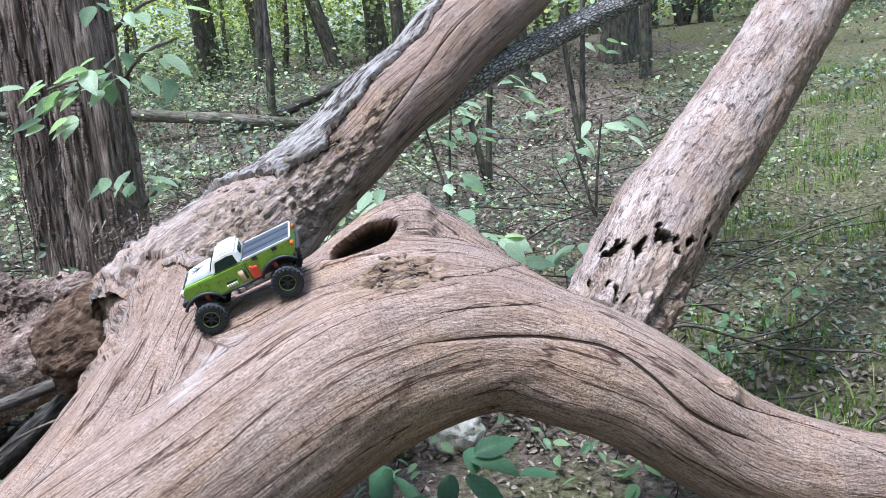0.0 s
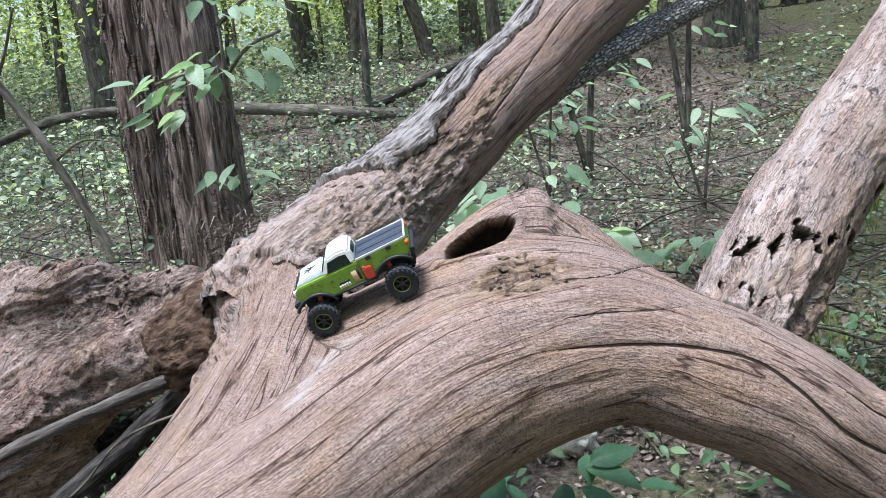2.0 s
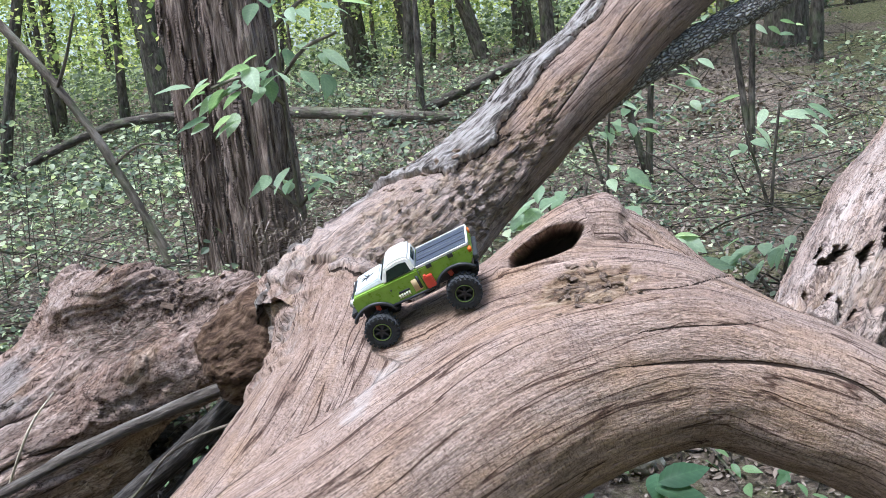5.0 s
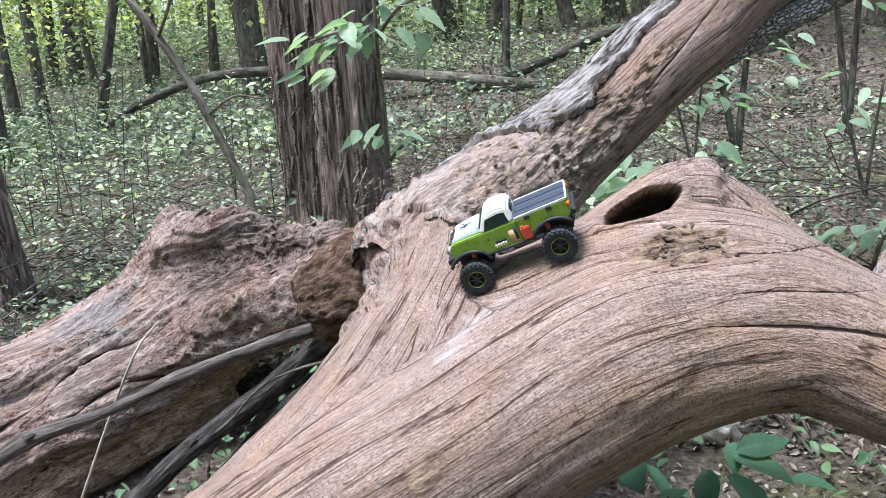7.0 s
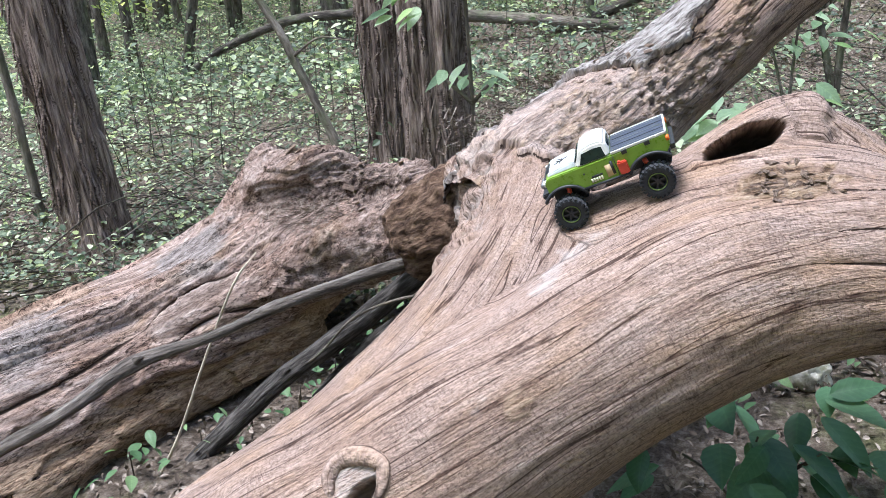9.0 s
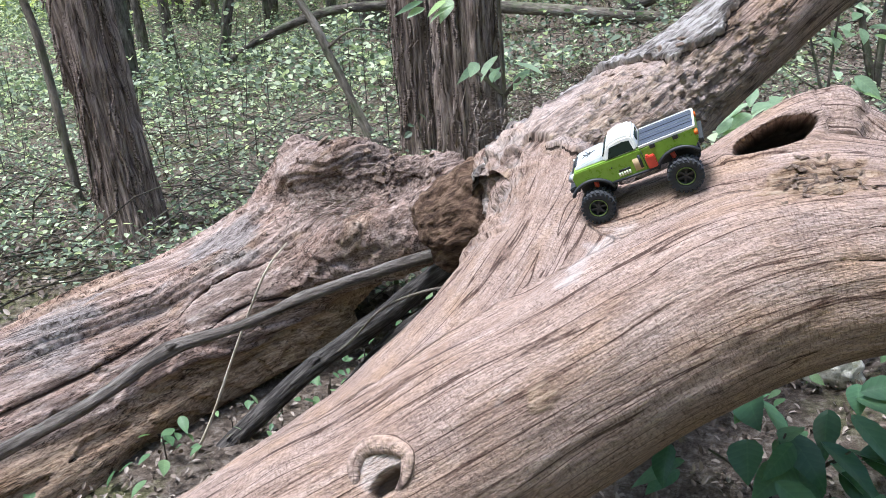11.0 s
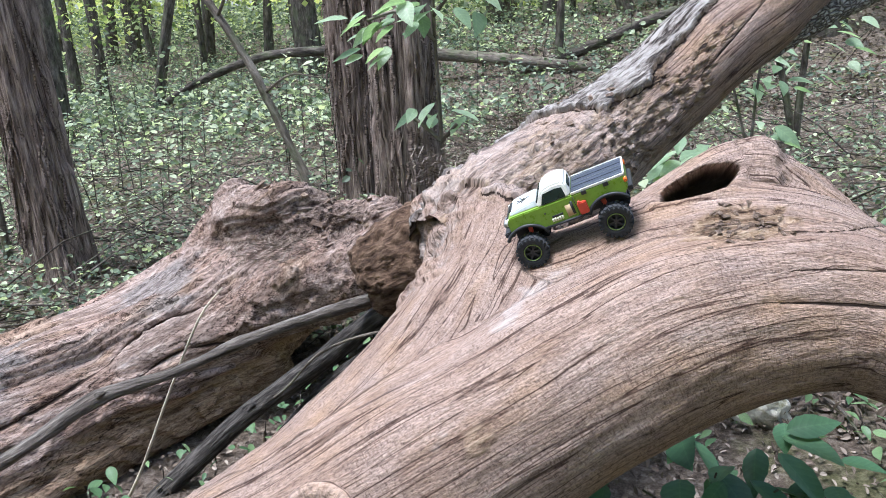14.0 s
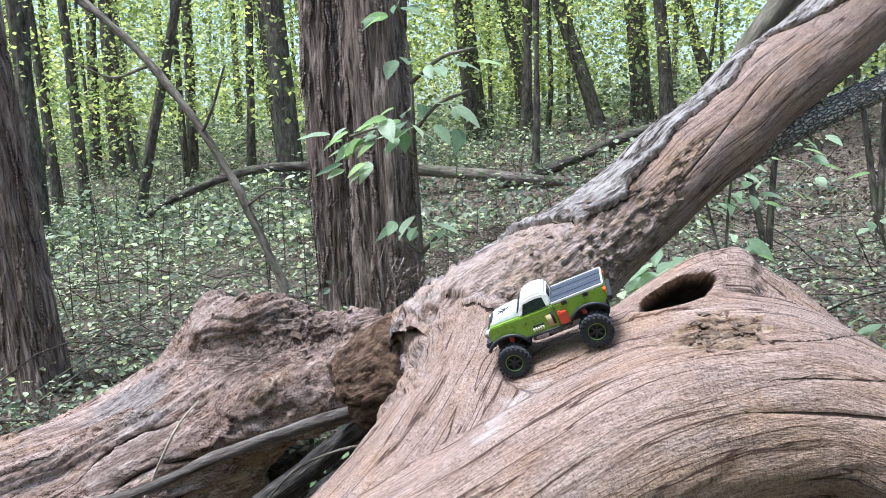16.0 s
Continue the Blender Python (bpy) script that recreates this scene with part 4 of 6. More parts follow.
def build_log():
    v, q = union(ROTTEN, 0.011, 10)
    limb, g = straightened(v, [GRAIN_LINE])
    n = normals_of(v, q)
    rot_end = smooth(1.95, 2.2, v[:, 1] + 0.35 * (v[:, 0] + 1.3))
    # long thin layers that have come away, with ragged edges
    rag = 0.10 * fbm(g * np.array([22, 60, 60]), 3, 33)
    layer = 2.2 * fbm(g * np.array([0.9, 10, 10]), 2, 83) + rag
    step = layer * 1.7
    low_edge = step - np.floor(step)
    lift = 0.011 * (np.floor(step) + smooth(0.0, 0.05, low_edge)) + 0.008 * fbm(v * 5, 2, 31) + 0.0022 * fbm(g * np.array([10, 70, 70]), 3, 39)
    low = smooth(0.205, 0.165, v[:, 2] + 0.018 * fbm(g * np.array([4, 20, 20]), 2, 85) - 0.30 * np.clip(v[:, 1] - 1.7, 0, 1)) * (n[:, 0] > -0.1)
    lift -= 0.020 * low
    crumb = fbm(v * np.array([38, 38, 60]), 3, 89)
    fray = np.abs(fbm(g * np.array([9, 38, 38]), 3, 87))
    lift += rot_end * (0.004 - 0.007 * smooth(0.0, 0.3, fray) + 0.002 * crumb)
    v = v + n * lift[:, None]
    wear = np.zeros((len(v), 4))
    clod = np.linalg.norm((v - np.array((-1.12, 2.10, 0.53))) / np.array((0.15, 0.12, 0.10)), axis=1) + 0.5 * crumb
    # shade under the layers' edges, painted as a darker strip
    under = smooth(0.05, 0.02, low_edge) * smooth(-0.2, 0.1, fbm(g * np.array([3, 14, 14]), 2, 93))
    wear[:, 0] = np.maximum(0.75 * smooth(1.0, 0.7, clod) * smooth(0.45, 0.49, v[:, 2]), 0.3 * under)
    wear[:, 0] = np.maximum(wear[:, 0], 0.25 * rot_end * smooth(0.25, 0.45, fray))
    wear[:, 1] = np.maximum(0.85 * low, 0.4 * smooth(0.25, 0.5, fbm(g * np.array([3, 16, 16]), 3, 95)))
    patch = np.minimum(np.linalg.norm((v - np.array((-1.49, 1.86, 0.40))) / np.array((0.09, 0.16, 0.09)), axis=1), np.linalg.norm((v - np.array((-1.66, 1.40, 0.32))) / np.array((0.08, 0.14, 0.08)), axis=1))
    wear[:, 2] = np.maximum(smooth(1.2, 0.8, patch + 0.35 * fbm(g * np.array([10, 30, 30]), 3, 97)), 0.2 * smooth(0.2, 0.45, fbm(g * np.array([2, 9, 9]), 3, 91)))
    # broken dark lines paint more of that shade along the layers
    gate = fbm(g * np.array([2.5, 12, 12]), 2, 99) > 0.05
    split = np.where(gate, np.clip((low_edge - 0.02) * 150, -20, 20), 20.0)
    crack = cracked(v, n, LOG_CRACKS)
    split = np.where(np.abs(crack) < np.abs(split), crack, split)
    v = v - n * (0.008 * np.exp(-(crack / 1.5) ** 2))[:, None]
    tagged(new("fallen_log", with_grain(mesh_of("fallen_log", v, q, LOGWOOD), g + np.array((60.0, 0, 0)), wear, split)), "broad grey-brown rotting log lying on the forest floor", "log")


build_log()


WEATHERED = bark_material("weathered_branch", (0.05, 0.042, 0.037), (0.17, 0.148, 0.132), (0.34, 0.305, 0.28), 14.0, 120.0)


def stick(name, pts, label, material=STICK, segs=14, relief=0.0035, freq=28, group=""):
    ob = new(name, limb_mesh(name, pts, material, 0.02, segs, knobbly(relief, freq, len(pts), 0.5)))
    tagged(ob, label, "branch", group)
    if len(pts) > 5:
        # a broken side twig
        x, y, z, r = pts[len(pts) // 2]
        attach(new("snag", limb_mesh("snag", [(x, y, z, r * 0.8), (x + 0.014, y - 0.006, z + r * 0.9, r * 0.5), (x + 0.03, y - 0.01, z + r * 1.35, r * 0.22)], material, 0.006, 10, knobbly(0.0012, 60, 3, 0.6))), ob, "short broken twig stub")
    return ob


stick("branch", [(-1.90, 0.38, 0.12, 0.0102), (-1.62, 0.70, 0.20, 0.0119), (-1.405, 1.0, 0.294, 0.0127), (-1.288, 1.10, 0.346, 0.0119), (-1.213, 1.25, 0.395, 0.0145), (-1.114, 1.35, 0.411, 0.0110), (-0.984, 1.45, 0.453, 0.0110), (-0.792, 1.60, 0.490, 0.0102), (-0.70, 1.64, 0.50, 0.0093)], "grey dead branch leaning along the rotten log", WEATHERED)
stick("branch", [(-1.47, 1.26, -0.03, 0.020), (-1.351, 1.40, 0.0, 0.022), (-1.266, 1.50, 0.075, 0.023), (-1.109, 1.58, 0.213, 0.024), (-0.973, 1.62, 0.303, 0.024), (-0.796, 1.62, 0.438, 0.024), (-0.683, 1.60, 0.510, 0.022)], "dark dead branch between the two logs")
stick("branch", [(-1.08, 1.66, 0.13, 0.010), (-0.97, 1.64, 0.23, 0.016), (-0.86, 1.61, 0.32, 0.020), (-0.76, 1.58, 0.39, 0.021), (-0.62, 1.54, 0.45, 0.022)], "short dark dead branch under the stub")
stick("vine", [(-1.20, 1.62, 0.16, 0.004), (-1.02, 1.58, 0.27, 0.003), (-0.90, 1.55, 0.38, 0.003), (-0.78, 1.52, 0.44, 0.003), (-0.68, 1.52, 0.46, 0.003)], "thin pale dry vine beside dark branches", GREYBARK, 8, 0.0005)
stick("grass_stalk", [(-1.37, 1.38, 0.0, 0.0036), (-1.28, 1.40, 0.14, 0.0034), (-1.185, 1.42, 0.33, 0.003), (-1.10, 1.44, 0.49, 0.0024), (-1.055, 1.47, 0.55, 0.0016)], "thin pale dry stalk leaning on the log", STRAW, 8, 0.0003)


def ridged(size):
    def relief(s, a, p):
        u = p * np.array([38, 70, 70])
        return size * 0.6 * (smooth(0.03, 0.35, np.abs(vnoise(u, 3))) - 0.5) + size * 0.4 * vnoise(u * 2.3, 5)
    return relief


def build_ridged_branch():
    pts = [(-0.036, 2.30, 0.906, 0.036), (0.166, 2.45, 1.007, 0.036), (0.438, 2.70, 1.111, 0.036), (0.733, 2.95, 1.215, 0.037), (1.15, 3.20, 1.358, 0.036), (1.7, 3.6, 1.5, 0.033)]
    ob = new("branch", limb_mesh("branch", pts, RIDGED, 0.006, 56, ridged(0.004)))
    tagged(ob, "dark fallen branch with deeply ridged bark", "branch")


build_ridged_branch()
stick("branch", [(0.02, 2.70, 1.12, 0.036), (0.05, 2.73, 1.205, 0.036), (0.105, 2.75, 1.29, 0.035), (0.175, 2.77, 1.378, 0.034), (0.32, 2.80, 1.56, 0.030)], "grey broken branch behind the upper limb", GREYBARK, 20)
stick("branch", [(-5.2, 7.0, 0.45, 0.03), (-4.754, 7.0, 0.679, 0.035), (-4.015, 7.0, 0.891, 0.04), (-3.251, 7.0, 0.916, 0.045), (-2.6, 7.2, 0.93, 0.05)], "fallen dark branch propped off the ground", BARK)
stick("branch", [(-3.3, 7.7, 0.86, 0.05), (-2.7, 7.8, 0.811, 0.055), (-1.922, 7.8, 0.716, 0.055), (-1.234, 7.8, 0.619, 0.05), (-0.7, 7.9, 0.58, 0.04)], "fallen brown pole resting across the undergrowth", GREYBARK)
stick("branch", [(-3.0, 7.6, 0.35, 0.04), (-2.5, 7.9, 0.429, 0.05), (-1.586, 8.0, 0.66, 0.055), (-0.75, 8.2, 0.95, 0.05), (-0.45, 8.35, 1.06, 0.035)], "long fallen branch rising through the woods", BARK)
stick("branch", [(2.8, 14, 1.15, 0.07), (3.641, 14, 1.249, 0.07), (5.018, 14, 1.221, 0.07), (6.2, 14, 1.2, 0.06)], "far fallen pole between two trees", BARK)
stick("branch", [(4.9, 13, 1.05, 0.09), (5.942, 13, 0.935, 0.1), (7.236, 13, 0.658, 0.1), (8.5, 13, 0.5, 0.1)], "far dark fallen trunk at the clearing's edge", BARK)
for pts in ([(0.55, 2.35, 0.16, 0.006), (0.682, 2.4, 0.22, 0.006), (0.851, 2.4, 0.17, 0.005), (1.074, 2.35, 0.09, 0.004), (1.25, 2.2, 0.06, 0.003)],
            [(0.72, 2.1, 0.07, 0.004), (0.80, 2.13, 0.085, 0.004), (0.92, 2.11, 0.09, 0.0035), (1.05, 2.18, 0.075, 0.003)],
            [(0.10, 2.25, 0.07, 0.004), (0.18, 2.1, 0.085, 0.004), (0.22, 1.95, 0.07, 0.003)], [(0.80, 1.75, 0.06, 0.006), (0.95, 1.9, 0.08, 0.006), (1.15, 2.0, 0.08, 0.005)]):
    stick("twig", pts, "thin dead twig lying on the mossy ground", BARK, 7, 0.001, 40, "twigs on the ground")


# ---- standing trees ----
def standing(name, x, y, r, top, lean=(0.0, 0.0), bend=0.0, material=BARK, segs=12, relief=0.012, label="slender dark forest tree with a leafy crown", crown=None, group=""):
    z = float(ground_z(x, y))
    pts = []
    for k in (0, 0.03, 0.12, 0.35, 0.65, 1.0):
        h = top * k
        pts.append((x + lean[0] * h + bend * math.sin(k * 6) * 0.3, y + lean[1] * h, z - 0.12 + h, r * (1.4 if k == 0 else 1.12 if k < 0.05 else 1 - 0.55 * k)))
    tree = tagged(new(name), label, "tree", group)
    tree.location = (x, y, z)
    bole = attach(new("bole", limb_mesh("bole", pts, material, 0.2 if r < 0.12 else 0.09, segs, knobbly(relief, 14 if r > 0.1 else 20, int(abs(x * 10)), 0.12))), tree)
    bole.location = (-x, -y, -z)
    if crown:
        c = attach(new("crown", crown), tree)
        k = 0.8 + 0.4 * rng.random()
        c.matrix_basis = pose(lean[0] * top * 0.4, lean[1] * top * 0.4, 0, 0, 0, rng.random() * 360) @ Matrix.Diagonal((k, k, k, 1))
    return tree


def cedar(x, y, r, top, lean, segs, label):
    """A trunk with fibrous strips, some of them peeling away."""
    z = float(ground_z(x, y))
    pts = [(x + lean * h, y, z - 0.1 + h, r * f) for h, f in ((0, 1.45), (0.12, 1.2), (0.4, 1.05), (1.2, 1.0), (2.4, 0.94), (4.5, 0.8), (top, 0.5))]

    def relief(s, a, p):
        lobes = 0.08 * r * np.cos(3 * a + 0.4 * s) * smooth(3.0, 0.3, s) + 0.05 * r * np.cos(5 * a + 2 - 0.7 * s)
        strip = fbm(np.stack([s * 4.5, np.cos(a) * r * 50, np.sin(a) * r * 50], 1), 3, 97)
        fine = fbm(np.stack([s * 5, np.cos(a) * r * 130, np.sin(a) * r * 130], 1), 2, 99)
        return lobes + 0.007 * strip + 0.007 * smooth(0, 0.05, strip) + 0.006 * smooth(0.25, 0.28, strip) + 0.006 * fine

    tree = tagged(new("cedar_tree"), label, "tree")
    tree.location = (x, y, z)
    axis = catmull(pts, 0.02)
    bole = attach(new("bole", limb_mesh("bole", pts, CEDAR, 0.018, segs, relief)), tree)
    bole.location = (-x, -y, -z)
    for k in range(150):
        h, a = rng.uniform(0.2, 3.2), rng.uniform(math.pi * 0.95, math.pi * 2.05)
        i = int(np.argmin(np.abs(axis[:, 2] - z - h)))
        rr, length, wide = axis[i, 3] * 1.06, rng.uniform(0.08, 0.32), rng.uniform(0.005, 0.016)
        out, side = np.array((math.cos(a), math.sin(a), 0)), np.array((-math.sin(a), math.cos(a), 0))
        vs, fs = [], []
        for j in range(6):
            t = j / 5
            c = axis[i, :3] + out * (rr + 0.004 + 0.03 * rng.uniform(0.3, 1) * t * t) + np.array((lean * -length * t, 0, -length * t)) + side * 0.02 * t * rng.uniform(-1, 1)
            w = wide * (1 - 0.7 * t)
            vs += [c - side * w - out * 0.002, c + side * w - out * 0.002, c + out * 0.004]
        for j in range(5):
            o = j * 3
            fs += [(o, o + 2, o + 5, o + 3), (o + 2, o + 1, o + 4, o + 5), (o + 1, o, o + 3, o + 4)]
        me = with_grain(mesh_of("bark_strip", vs, fs, CEDAR), np.array(vs) - np.array((x, y, z)) @ np.eye(3) * 0 + np.array((h, 0, 0)))
        st = attach(new("bark_strip", me), tree, "peeling strip of fibrous bark" if k == 0 else "")
        st.location = (-x, -y, -z)
    return tree


cedar(-1.36, 3.45, 0.128, 7.0, 0.0, 150, "reddish cedar tree with shredding stringy bark")
cedar(-1.70, 3.72, 0.095, 7.0, 0.0, 90, "dark cedar trunk growing close beside a larger one")
cedar(-2.66, 2.78, 0.105, 7.0, -0.07, 130, "lone cedar tree with shaggy brown bark behind the log")


# ---- leaves ----
def leaf_arrays(pos, size, seed, tilt=0.9, slim=0.5, fine=False):
    """Many folded leaves at the places given, each with its own turn; fine ones have a rounded outline."""
    r = np.random.default_rng(seed)
    m = len(pos)
    size = np.broadcast_to(size, m) * r.uniform(0.7, 1.25, m)
    yaw, dip, roll = r.uniform(0, 2 * math.pi, m), r.normal(0, tilt, m), r.normal(0, 0.5, m)
    fwd = np.stack([np.cos(yaw) * np.cos(dip), np.sin(yaw) * np.cos(dip), np.sin(dip)], 1)
    side = np.stack([-np.sin(yaw), np.cos(yaw), np.zeros(m)], 1)
    up = np.cross(fwd, side)
    s2 = side * np.cos(roll)[:, None] + up * np.sin(roll)[:, None]
    up = np.cross(fwd, s2)
    if fine:
        shape = [(0, 0, 0), (0.22, 0.36, 0.06), (0.55, 0.42, 0.07), (0.85, 0.2, 0.0), (1.02, 0, -0.1), (0.85, -0.2, 0.0), (0.55, -0.42, 0.07), (0.22, -0.36, 0.06), (0.5, 0, -0.02)]
        tri = [(0, 8, 1), (1, 8, 2), (2, 8, 3), (3, 8, 4), (4, 8, 5), (5, 8, 6), (6, 8, 7), (7, 8, 0)]
    else:
        shape = [(0, 0, 0), (0.5, 0.5, 0.1), (1.0, 0, -0.05), (0.5, -0.5, 0.1)]
        tri = [(0, 2, 1), (0, 3, 2)]
    k = len(shape)
    v = np.zeros((m, k, 3))
    for j, (a, b, c) in enumerate(shape):
        v[:, j] = pos + size[:, None] * (a * fwd + b * 2 * slim * s2 + c * up)
    f = (np.arange(m)[:, None, None] * k + np.array(tri)[None]).reshape(-1, 3)
    return v.reshape(-1, 3), f


def leaf_mesh(name, pos, size, seed, material, **kw):
    v, f = leaf_arrays(np.asarray(pos, dtype=float), size, seed, **kw)
    return mesh_of(name, v, f, material, shade=False)


def crown_points(r, count, low, high, wide, clumps):
    """Sprays of leaves on twigs round a trunk, in flat clumps with gaps."""
    out = []
    for _ in range(clumps):
        a, h = r.uniform(0, 2 * math.pi), r.uniform(low, high)
        d = wide * math.sqrt(r.uniform(0.02, 1))
        c = np.array((math.cos(a) * d, math.sin(a) * d, h))
        out.append(c + r.normal(0, 1, (count // clumps, 3)) * np.array((0.34, 0.34, 0.13)))
    return np.vstack(out)


CROWNS = [leaf_mesh("crown", crown_points(rng, 2800, 0.9, 7.5, 2.2, 100), 0.068, 100 + k, FOLIAGE, tilt=0.6) for k in range(5)]
SPARSE = [leaf_mesh("crown", crown_points(rng, 1500, 1.2, 5.5, 1.2, 60), 0.05, 120 + k, FOLIAGE, tilt=0.6) for k in range(4)]

MARKED = [(-3.46, 14, 0.19, (-0.06, 0), 0), (-4.49, 9, 0.135, (-0.035, 0), 0), (-7.39, 9, 0.07, (-0.02, 0), 0.2), (-9.87, 13, 0.13, (0.03, 0), 0), (-10.35, 13, 0.10, (0.09, 0), 0), (-5.95, 8, 0.055, (0.36, 0), -0.3),
          (-1.2, 12, 0.10, (-0.32, 0), 0.3), (-2.3, 13, 0.09, (-0.19, 0), 0), (-0.74, 14, 0.16, (-0.05, 0), 0), (0.45, 16, 0.11, (-0.25, 0), 0), (2.23, 10, 0.20, (0.06, 0), 0), (2.28, 9, 0.055, (0.0, 0), 0.1),
          (4.1, 14, 0.1, (0.35, 0), 0), (0.84, 9, 0.19, (0.04, 0), 0), (-5.45, 6, 0.085, (0.02, 0), 0), (-7.8, 9, 0.06, (-0.06, 0), 0.3), (-6.15, 11, 0.06, (0.07, 0), 0.1), (-7.2, 11, 0.05, (0.02, 0), 0), (8.05, 16, 0.16, (0.05, 0), 0), (-1.5, 8, 0.03, (0.03, 0), 0.2)]
for k, (x, y, r, lean, bend) in enumerate(MARKED):
    standing("forest_tree", x, y, r, 11.0, lean, bend, BARK, 16, 0.012, "dark upright forest tree with a thin green crown" if abs(lean[0]) < 0.15 else "dark leaning forest tree with a thin green crown", (CROWNS if y > 8.5 else SPARSE)[k % 4], "trees of the wood")
for k in range(150):
    a, y = rng.uniform(-1.05, 0.62), rng.uniform(11, 38)
    standing("forest_tree", y * math.tan(a) * 0.9, y, rng.uniform(0.02, 0.10), 11.0, (rng.normal(0, 0.06), 0), rng.normal(0, 0.5), BARK, 9, 0.012, "distant slim forest tree with green leaves", CROWNS[k % 5] if y > 13 else SPARSE[k % 4], "trees of the wood")

# unseen trees added behind the camera to cut frontal sky light
for k in range(64):
    a, d = rng.uniform(1.6, 4.7), rng.uniform(5.0, 18)
    standing("forest_tree", d * math.sin(a), d * math.cos(a), rng.uniform(0.05, 0.16), 11.0, (rng.normal(0, 0.05), 0), rng.normal(0, 0.4), BARK, 9, 0.012, "slim unseen tree added behind the camera to block low sky light", CROWNS[k % 5], "trees of the wood")


# ---- plants ----
def undergrowth(name, count, per, y0, y1, size, height, seed, material, label, fan=1.0, patch=0.0):
    """Low woodland plants: whorls of leaves at the tops of short stems, spread over the fan of the view."""
    r = np.random.default_rng(seed)
    y = y0 + (y1 - y0) * r.uniform(0, 1, count) ** 1.0
    x = y * r.uniform(-1.9, 0.85, count) * fan
    keep = vnoise(np.stack([x * 0.8, y * 0.8, 0 * x], 1), seed) > patch + 0.45 * smooth(-0.3, 0.05, x / y) - 0.55 * smooth(-0.1, -0.5, x / y)
    x, y = x[keep], y[keep]
    z = ground_z(x, y) + height * r.uniform(0.3, 1.3, len(x))
    base = np.repeat(np.stack([x, y, z], 1), per, 0)
    spread = size * 1.5
    pos = base + r.normal(0, 1, base.shape) * np.array((spread, spread, spread * 0.45))
    ob = new(name, leaf_mesh(name, pos, size, seed, material, tilt=0.4, slim=0.42, fine=y0 < 6))
    return tagged(ob, label, "undergrowth", kind="stuff")


undergrowth("undergrowth", 4600, 6, 2.2, 6.5, 0.026, 0.11, 201, UNDER, "low green woodland seedlings on the forest floor", 1.0, 0.05)
undergrowth("undergrowth", 6500, 6, 2.3, 7.5, 0.021, 0.035, 204, HERB, "low blue-green herbs among litter in the clearing", 1.0, -0.40)
undergrowth("undergrowth", 7500, 7, 6.0, 16.0, 0.042, 0.15, 205, HERB, "low blue-green herbs between the trees", 1.0, -0.5)
undergrowth("undergrowth", 6500, 6, 5.0, 14.0, 0.05, 0.24, 202, UNDER, "green undergrowth of leafy shrubs and seedlings", 1.0, -0.08)
undergrowth("undergrowth", 7000, 6, 12.0, 30.0, 0.10, 0.6, 203, UNDER, "distant green undergrowth between the trees", 0.9, -0.6)


def far_woods(name, count, clumps, a0, a1, size, seed):
    """Leaves of the wood beyond, in clumps with gaps; also the added ring that blocks sky light."""
    r = np.random.default_rng(seed)
    clump = r.integers(0, clumps, count)
    ca, cd, ch = r.uniform(a0, a1, clumps), r.uniform(22, 44, clumps), 12 * r.uniform(0, 1, clumps) ** 1.6
    a, d = ca[clump] + r.normal(0, 0.022, count), cd[clump] + r.normal(0, 0.8, count)
    x, y = d * np.sin(a), d * np.cos(a)
    z = ground_z(x, y) + np.maximum(ch[clump] + r.normal(0, 0.4, count), 0.1)
    tagged(new(name, leaf_mesh(name, np.stack([x, y, z], 1), size, seed + 1, FOLIAGE, tilt=0.7)), "distant wall of sunlit green woodland leaves, its unseen part added", "woods", kind="stuff")


far_woods("far_woods", 62000, 1300, -1.25, 0.85, 0.17, 211)
# unseen ring of leaves added behind to block light from the horizon
far_woods("far_woods", 22000, 1500, 0.85, 5.03, 0.42, 213)


def litter(name, count, y0, y1, size, seed, fan):
    r = np.random.default_rng(seed)
    y = y0 + (y1 - y0) * r.uniform(0, 1, count) ** 1.3
    x = np.where(r.uniform(0, 1, count) < 0.5, y * r.uniform(-1.9, 0.9, count), r.uniform(-3.2, 2.4, count)) if fan else r.uniform(-1.9, 2.0, count)
    open_side = (x > 0.18 * y + 0.1) & (r.uniform(0, 1, count) < 0.45)
    x, y = x[~open_side], y[~open_side]
    pos = np.stack([x, y, ground_z(x, y) + r.uniform(0.002, 0.02, len(x))], 1)
    tagged(new(name, leaf_mesh(name, pos, size, seed, LITTER, tilt=0.7, slim=0.27, fine=not fan or size < 0.035)), "dry brown leaf litter scattered over the soil", "leaf litter", kind="stuff")


litter("leaf_litter", 16000, 1.0, 3.4, 0.019, 221, False)
litter("leaf_litter", 22000, 2.0, 7.0, 0.03, 222, True)
def near_litter(count, seed):
    """Dead leaves on the open ground all round the walk."""
    r = np.random.default_rng(seed)
    x, y = r.uniform(-6, 6, count), r.uniform(-5, 0.9, count)
    pos = np.stack([x, y, ground_z(x, y) + r.uniform(0.003, 0.02, count)], 1)
    tagged(new("leaf_litter", leaf_mesh("leaf_litter", pos, 0.04, seed, LITTER, tilt=0.35, slim=0.38)), "dry brown leaves strewn over open ground", "leaf litter", kind="stuff")


near_litter(24000, 224)
litter("leaf_litter", 22000, 6.0, 15.0, 0.055, 223, True)


